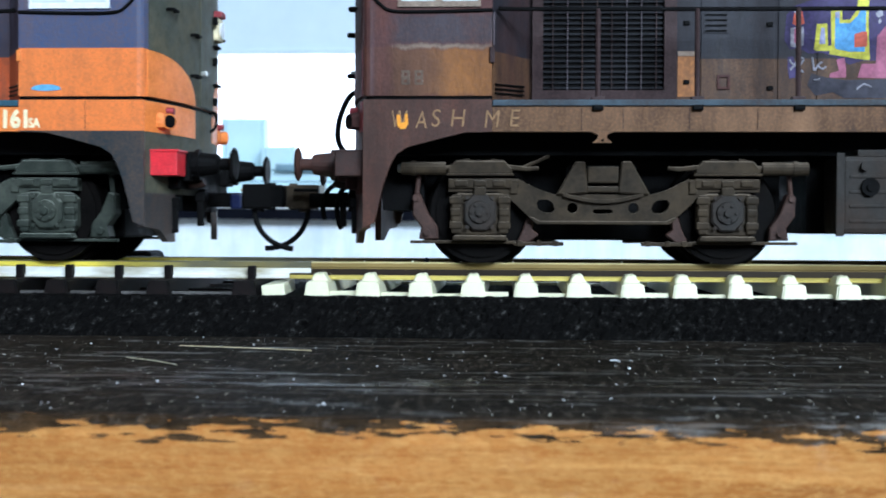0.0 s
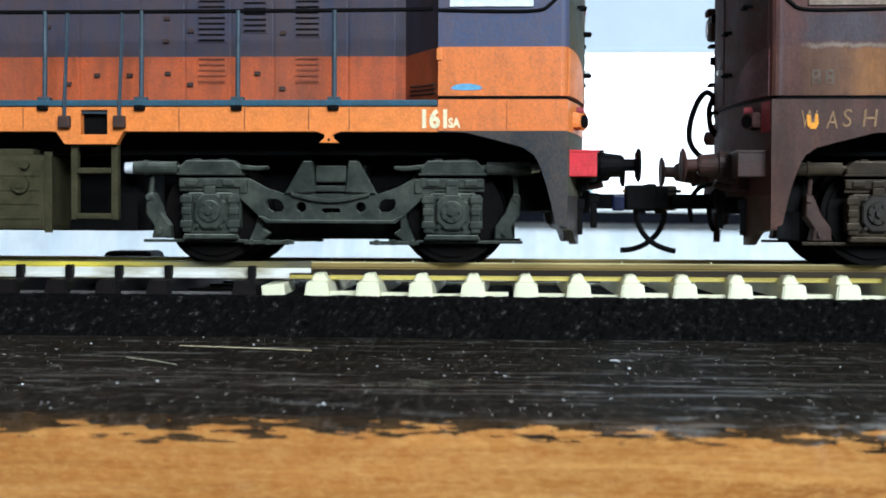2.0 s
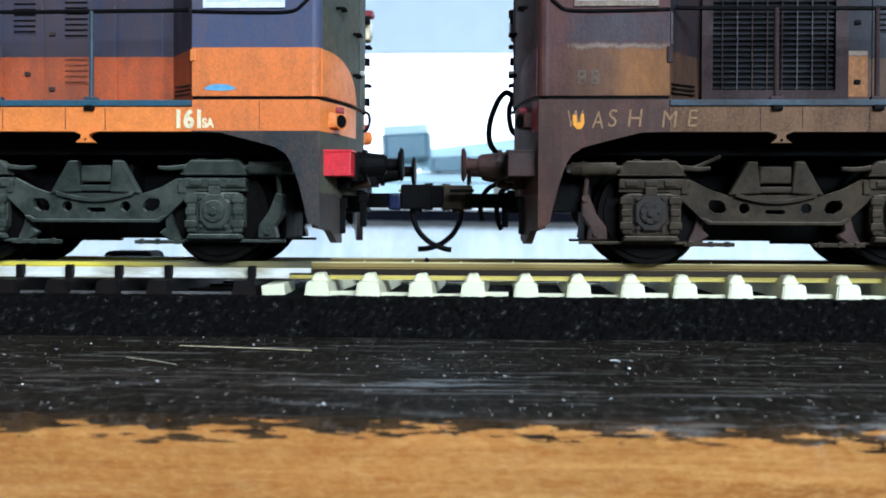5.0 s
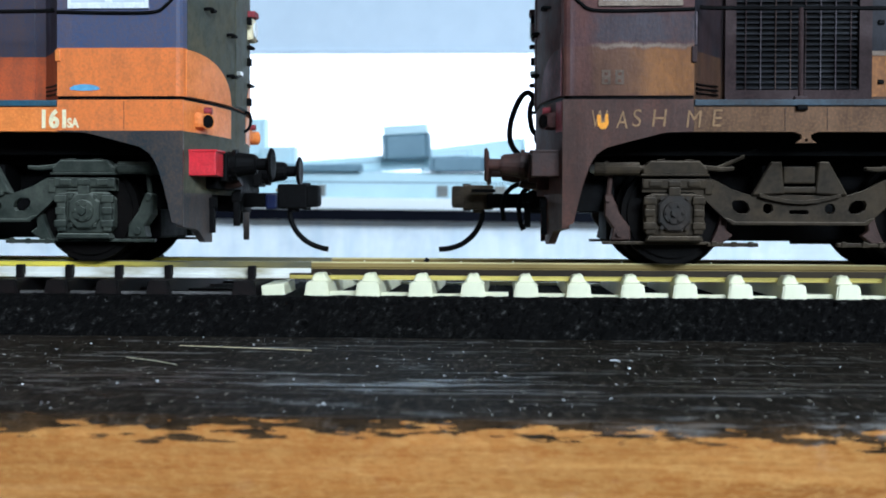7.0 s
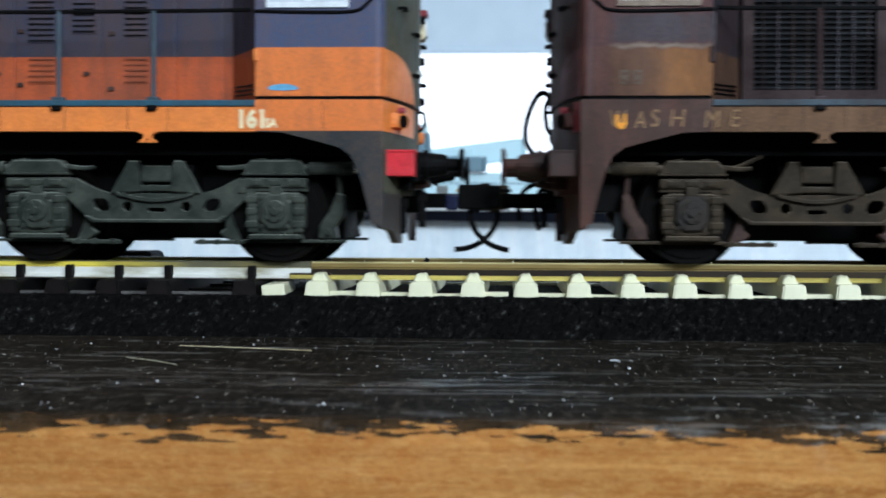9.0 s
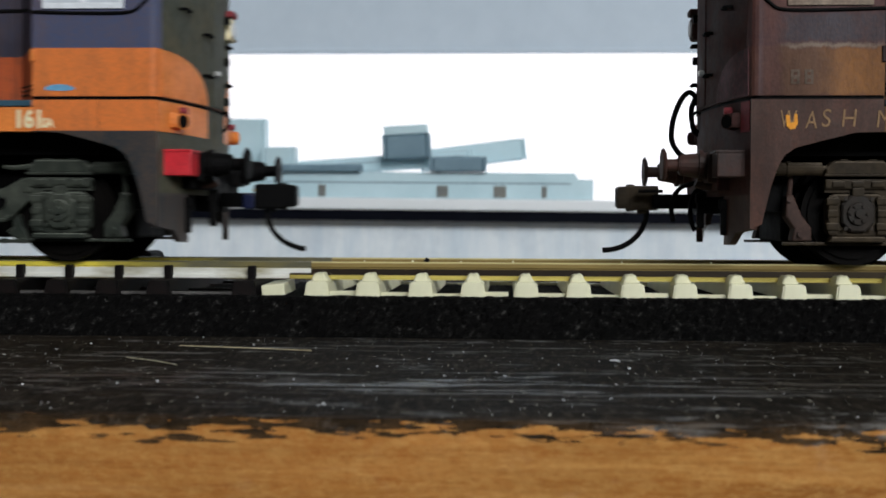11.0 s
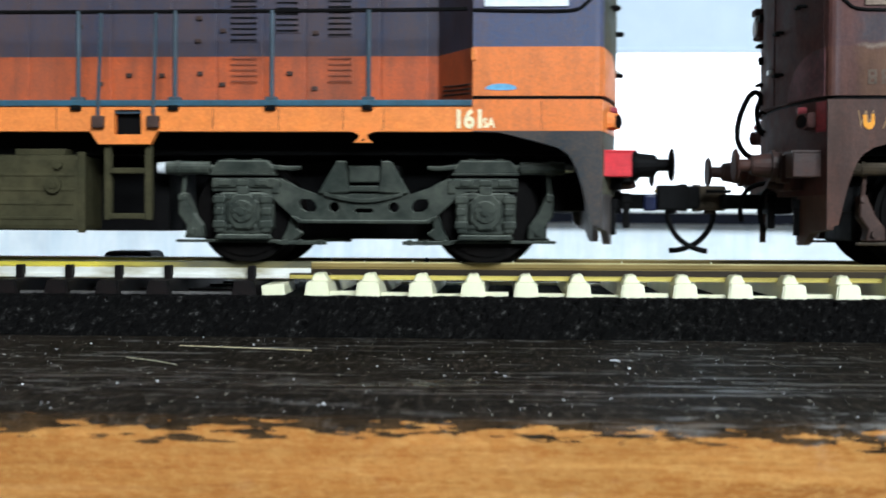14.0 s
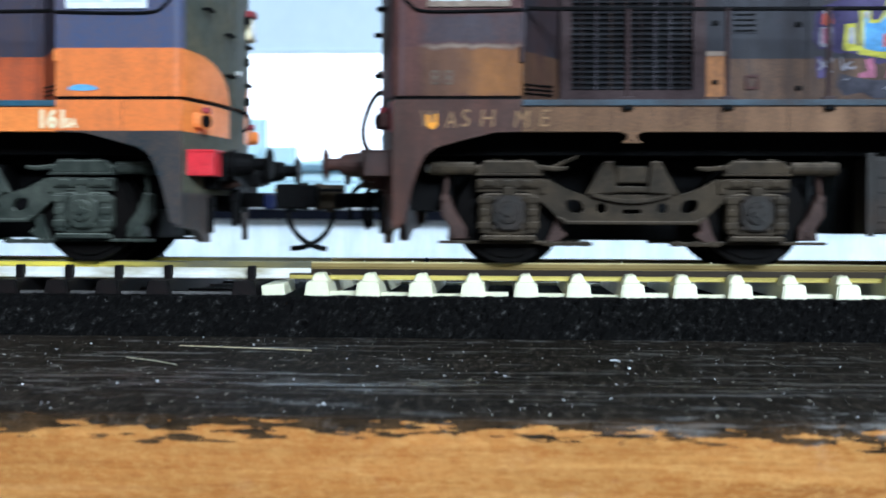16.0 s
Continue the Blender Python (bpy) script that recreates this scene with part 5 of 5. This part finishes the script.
for sg in (-1, 1):
    part("door_frame_handle", slab(bmesh.new(), rect(41.5, 21.3, 1.5, 1.7), sg * 10.15, sg * 9.8, [rect(41.5, 21.3, 0.9, 1.1)]), MAT["dark_end"], loco_b, "", 1)
    # radiator grille
    g = part("radiator_grille", slab(bmesh.new(), [(19.2, 18.7), (36.0, 18.7), (36.0, 41), (19.2, 41)], sg * 10.7, sg * 9.75, [rect(27.5, 30.2, 14.1, 19.8)]), MAT["dark_post"], loco_b, "grimy framed radiator grille", 1)
    part("grille_back", boxes((20.2, 34.9, sg * 9.9 - 0.04, sg * 9.9 + 0.04, 20.0, 40.5)), MAT["black"], g, "", 1)
    for k in range(31):
        zz = 20.5 + k * 0.63
        part("grille_slat", boxes((20.4, 34.6, sg * 10.15 - 0.1, sg * 10.15 + 0.1, zz, zz + 0.22)), MAT["grille_slat"], g, "", 1)
    for k in range(8):
        uu = 21.6 + k * 1.72
        part("grille_wire", boxes((uu - 0.05, uu + 0.05, sg * 10.38 - 0.08, sg * 10.38 + 0.08, 20.2, 40.2)), MAT["rust" if k in (2, 3) else "pale_edge" if k in (1, 5, 6) else "dark_post"], g, "", 1)

# faded marks, pale edges and hinges of the cabs
for sg in (-1, 1):
    for uu in (4.4, 5.9):
        part("faded_mark", slab(bmesh.new(), rect(uu + 0.5, 21.0, 0.95, 1.6), sg * 17.86, sg * 17.8, [rect(uu + 0.5, 21.35, 0.4, 0.35), rect(uu + 0.5, 20.6, 0.4, 0.35)]), MAT["faded_print"], loco_b, "", 1)
    part("pale_edge", boxes((14.7, 14.9, sg * 17.83 - 0.04, sg * 17.83 + 0.04, 24.6, 28.2)), MAT["pale_edge"], loco_b, "", 1)
    part("clean_patch", boxes((36.2, 38.4, sg * 9.98 - 0.03, sg * 9.98 + 0.03, 19.6, 24.3)), MAT["patch"], loco_b, "", 1)
    part("chalky_line", boxes((36.2, 38.4, sg * 9.98 - 0.03, sg * 9.98 + 0.03, 24.35, 24.9)), MAT["patch_line"], loco_b, "", 1)
    part("door_hinge", boxes((14.3, 14.9, sg * 17.8 - 0.25, sg * 17.8 + 0.25, 22.6, 24.4), bevel=0.1), MAT["dark_post"], loco_b, "", 1)
    part("door_hinge", boxes((14.2, 14.8, sg * 17.8 - 0.2, sg * 17.8 + 0.2, 22.9, 24.2), bevel=0.1), MAT["orange_sill"], loco_a, "", -1)

# air hose looping up beside the buffer of the weathered engine
part("air_hose", wire(bmesh.new(), [(-2.5, 4.6, 20.9), (-3.5, 4.4, 21.6), (-4.6, 4.3, 20.54), (-5.6, 4.2, 17.83), (-5.7, 4.2, 15.44), (-4.9, 4.2, 13.92), (-3.7, 4.2, 13.05)], 0.36, 8), MAT["black"], loco_b, "looped black air hose", 1)
part("air_hose", wire(bmesh.new(), [(-2.5, 4.6, 20.9), (-3.1, 4.8, 19.8), (-3.1, 4.8, 18.05), (-2.4, 4.8, 16.31), (0.7, 4.8, 15.66)], 0.34, 8), MAT["black"], loco_b, "", 1)
part("air_hose", wire(bmesh.new(), [(-2.2, -5, 9.5), (-4.0, -5, 8.6), (-4.6, -5, 6.6), (-4.4, -5, 4.8), (-4.0, -5, 3.9)], 0.3, 8), MAT["black"], loco_b, "", 1)
part("air_hose", wire(bmesh.new(), [(-2.2, -3, 10.0), (-5.4, -3, 9.2), (-6.6, -3, 7.2), (-6.4, -3, 5.0)], 0.3, 8), MAT["black"], loco_b, "", 1)


# ---- graffiti on the weathered engine ----
def spray(outline, mt, lift, label=""):
    part("graffiti_patch", slab(bmesh.new(), outline, -9.99 - lift, -9.96), MAT[mt], loco_b, label, 1)


spray([(48.5, 26.2), (48.7, 29.1), (49.6, 30.1), (50.9, 30.6), (52.1, 31), (54.1, 32.7), (58, 33.3), (63.8, 32.6), (64.1, 27.7), (61.8, 26.1), (60, 26.6), (59.4, 23.8), (57.3, 23.7), (56, 23.3), (54.5, 24.1), (52.9, 24.7), (51.3, 24.6), (50.2, 25.2), (49.1, 25.1)], "spray_purple", 0, "sprayed dark purple graffiti ground")
spray([(51.6, 22.3), (53.4, 21.8), (55.6, 21.5), (59.9, 21.6), (63.8, 21.7), (63.9, 19.6), (59.9, 19.4), (57.3, 19.4), (55.4, 19.4), (54.1, 20.1), (52.1, 19.7), (51.2, 20.9)], "spray_dusk", 0, "smeared slate and violet paint")
spray([(48.9, 24.2), (49.5, 24.3), (49.9, 23), (49.8, 21.8), (49.1, 21.7), (48.9, 23)], "spray_purple", 0.015)
spray([(49.6, 29.3), (50.5, 29.6), (50.8, 28.1), (50, 27.7), (49.4, 28.1)], "spray_red", 0.02)
spray([(49.5, 29.7), (50.2, 30), (50.4, 29.2), (49.7, 29.1)], "spray_white", 0.02)
spray([(49.2, 27.6), (50.7, 27.7), (50.7, 25.6), (50.3, 25.3), (49.2, 25.4)], "spray_white", 0.02)
spray([(49.6, 27.5), (50.4, 27.5), (50.3, 26), (50, 25.6), (49.6, 25.9)], "spray_pink", 0.04)
spray([(51.9, 25.1), (52.2, 28), (53.4, 28.1), (53.5, 25.5), (53.9, 25.5), (53.8, 29.6), (55.1, 29.6), (55.1, 28.5), (56, 28.5), (56.8, 29.7), (57, 32.7), (58.2, 32.7), (58.1, 28.1), (58.3, 23.8), (56.7, 24), (53.7, 24.5), (53.7, 24.9), (52.2, 24.9)], "spray_yellow", 0.02, "sprayed yellow outline")
spray([(52.5, 25.7), (52.7, 27.6), (53.1, 27.6), (53.2, 25.7)], "spray_lilac", 0.04)
spray([(55, 29.8), (55.6, 31.4), (56.9, 31.5), (56.5, 29.8), (55.9, 28.7), (55.3, 28.6)], "spray_purple", 0.045)
spray([(54.3, 25.3), (54.3, 29.2), (54.7, 29.3), (54.8, 28.1), (56, 28.1), (56.9, 29), (57.3, 30), (57.8, 29.9), (57.8, 26.7), (57.7, 24.8), (56, 24.8), (54.5, 25.1)], "spray_blue", 0.05, "sprayed light blue letter body")
spray([(54.3, 28.8), (54.3, 29.4), (54.8, 29.5), (54.8, 28.6)], "spray_lilac", 0.06)
spray([(56.5, 25.3), (56.5, 26.8), (57.3, 27.1), (58, 27.1), (58, 25.4)], "spray_red", 0.07)
spray([(53.9, 24.9), (56, 24.7), (58.3, 24.4), (58.3, 24), (56.3, 24.2), (53.9, 24.5)], "spray_yellow", 0.06)
spray([(53.7, 21.8), (53.8, 22.3), (54.8, 22.6), (54.5, 23.9), (55.4, 24.1), (55.6, 22.9), (55.6, 21.8)], "spray_pink", 0.03)
spray([(56.9, 21.8), (57.4, 23.4), (59, 23.4), (59.1, 26.5), (60, 27.7), (62.5, 28), (63.9, 26.7), (63.8, 21.8), (59.9, 21.7)], "spray_pink", 0.03, "sprayed pink letter body")
spray([(58.9, 29.2), (59.6, 29.8), (59.8, 29), (59.2, 28.7)], "spray_white", 0.05)
spray([(59.2, 28.3), (59.4, 28.7), (59.6, 28.3), (59.4, 28)], "spray_white", 0.05)
for _pts in ([(49.1, 23.9), (49.4, 23.4), (50.1, 23)],
             [(49.2, 22.7), (49.6, 23.2), (50.1, 23.9)],
             [(50.2, 24.2), (50.7, 23.9), (50.4, 23.4), (50.2, 23), (50.7, 22.4)],
             [(51.7, 24.2), (51.9, 22.6)],
             [(52, 22.6), (52.4, 23.3), (52.9, 23.6)],
             [(52.4, 23.1), (52.9, 22.8), (53.3, 23.1)],
             [(56.8, 20.4), (57.6, 21), (58.5, 20.7)],
             [(51.9, 21.5), (52.6, 21.6)]):
    part("graffiti_stroke", wire(bmesh.new(), [(u, -10.02, z) for u, z in _pts], 0.13, 5), MAT["spray_white"], loco_b, "", 1)


# ---- motion ----
def glide(keys, t):
    """Position at t along a smooth line through (seconds, mm) keys that never overshoots."""
    n = len(keys)
    h = [keys[i + 1][0] - keys[i][0] for i in range(n - 1)]
    d = [(keys[i + 1][1] - keys[i][1]) / h[i] for i in range(n - 1)]
    m = [d[0]] + [0.0 if d[i - 1] * d[i] <= 0 else 2 * d[i - 1] * d[i] / (d[i - 1] + d[i]) for i in range(1, n - 1)] + [d[-1]]
    i = 0
    while i < n - 2 and t > keys[i + 1][0]:
        i += 1
    k = (t - keys[i][0]) / h[i]
    return ((2 * k ** 3 - 3 * k ** 2 + 1) * keys[i][1] + (k ** 3 - 2 * k ** 2 + k) * h[i] * m[i]
            + (-2 * k ** 3 + 3 * k ** 2) * keys[i + 1][1] + (k ** 3 - k ** 2) * h[i] * m[i + 1])


KEYS_A = [(0.0, -41.25), (0.5, -35.6), (1.0, -19.29), (1.5, -3.69), (2.0, 6.67), (2.5, -0.36), (3.0, -11.27), (3.5, -16.71), (4.0, -19.19), (4.2, -19.98), (4.8, -21.35), (5.1, -21.09), (5.7, -16.68), (5.9, -16.94), (6.3, -23.96), (6.5, -27.25), (7.0, -36.77), (7.5, -36.77), (8.0, -32.05), (8.5, -23.26), (8.9, -16.1), (9.0, -14.03), (9.2, -8.51), (9.5, 0.16), (9.8, 4.82), (10.0, 3.99), (10.8, -32.04), (11.1, -41.89), (11.3, -43.23), (11.5, -43.23), (12.0, -34.67), (12.5, -13.65), (13.0, 4.12), (13.5, 16.84), (14.0, 10.55), (14.5, 0.02), (15.0, -9.5), (15.5, -20.69), (16.0, -36.98)]
KEYS_B = [(0.0, -16.49), (0.5, -13.66), (1.0, 2.7), (1.5, 18.29), (2.0, 28.9), (2.5, 24.18), (3.0, 13.05), (3.5, 7.6), (4.0, 5.1), (4.2, 4.24), (4.8, 3.13), (5.1, 3.25), (5.45, 3.63), (5.7, 5.89), (6.5, 5.88), (7.0, 5.88), (7.5, 5.88), (8.0, 5.88), (8.5, 5.88), (8.9, 5.95), (9.0, 7.89), (9.2, 13.63), (9.5, 21.84), (9.8, 26.6), (10.0, 26.66), (11.3, 26.63), (11.5, 26.63), (12.0, 26.63), (12.5, 26.63), (13.0, 26.63), (13.08, 26.72), (13.15, 28.2), (13.3, 34.73), (13.5, 39.55), (13.7, 36.89), (14.0, 35.01), (14.5, 24.55), (15.0, 14.86), (15.5, 3.37), (16.0, -13.17)]


def motions():
    for loco, wheels, keys in ((loco_a, wheels_a, KEYS_A), (loco_b, wheels_b, KEYS_B)):
        places = [(k / 10, glide(keys, k / 10)) for k in range(161)]
        walk(loco, [(t, pose(x * 0.001, 0, 0)) for t, x in places])
        for w in wheels:
            p = w.location.copy()
            walk(w, [(t, pose(p.x, p.y, p.z, 0, math.degrees((x - places[0][1]) / 5.9), 0)) for t, x in places])


motions()
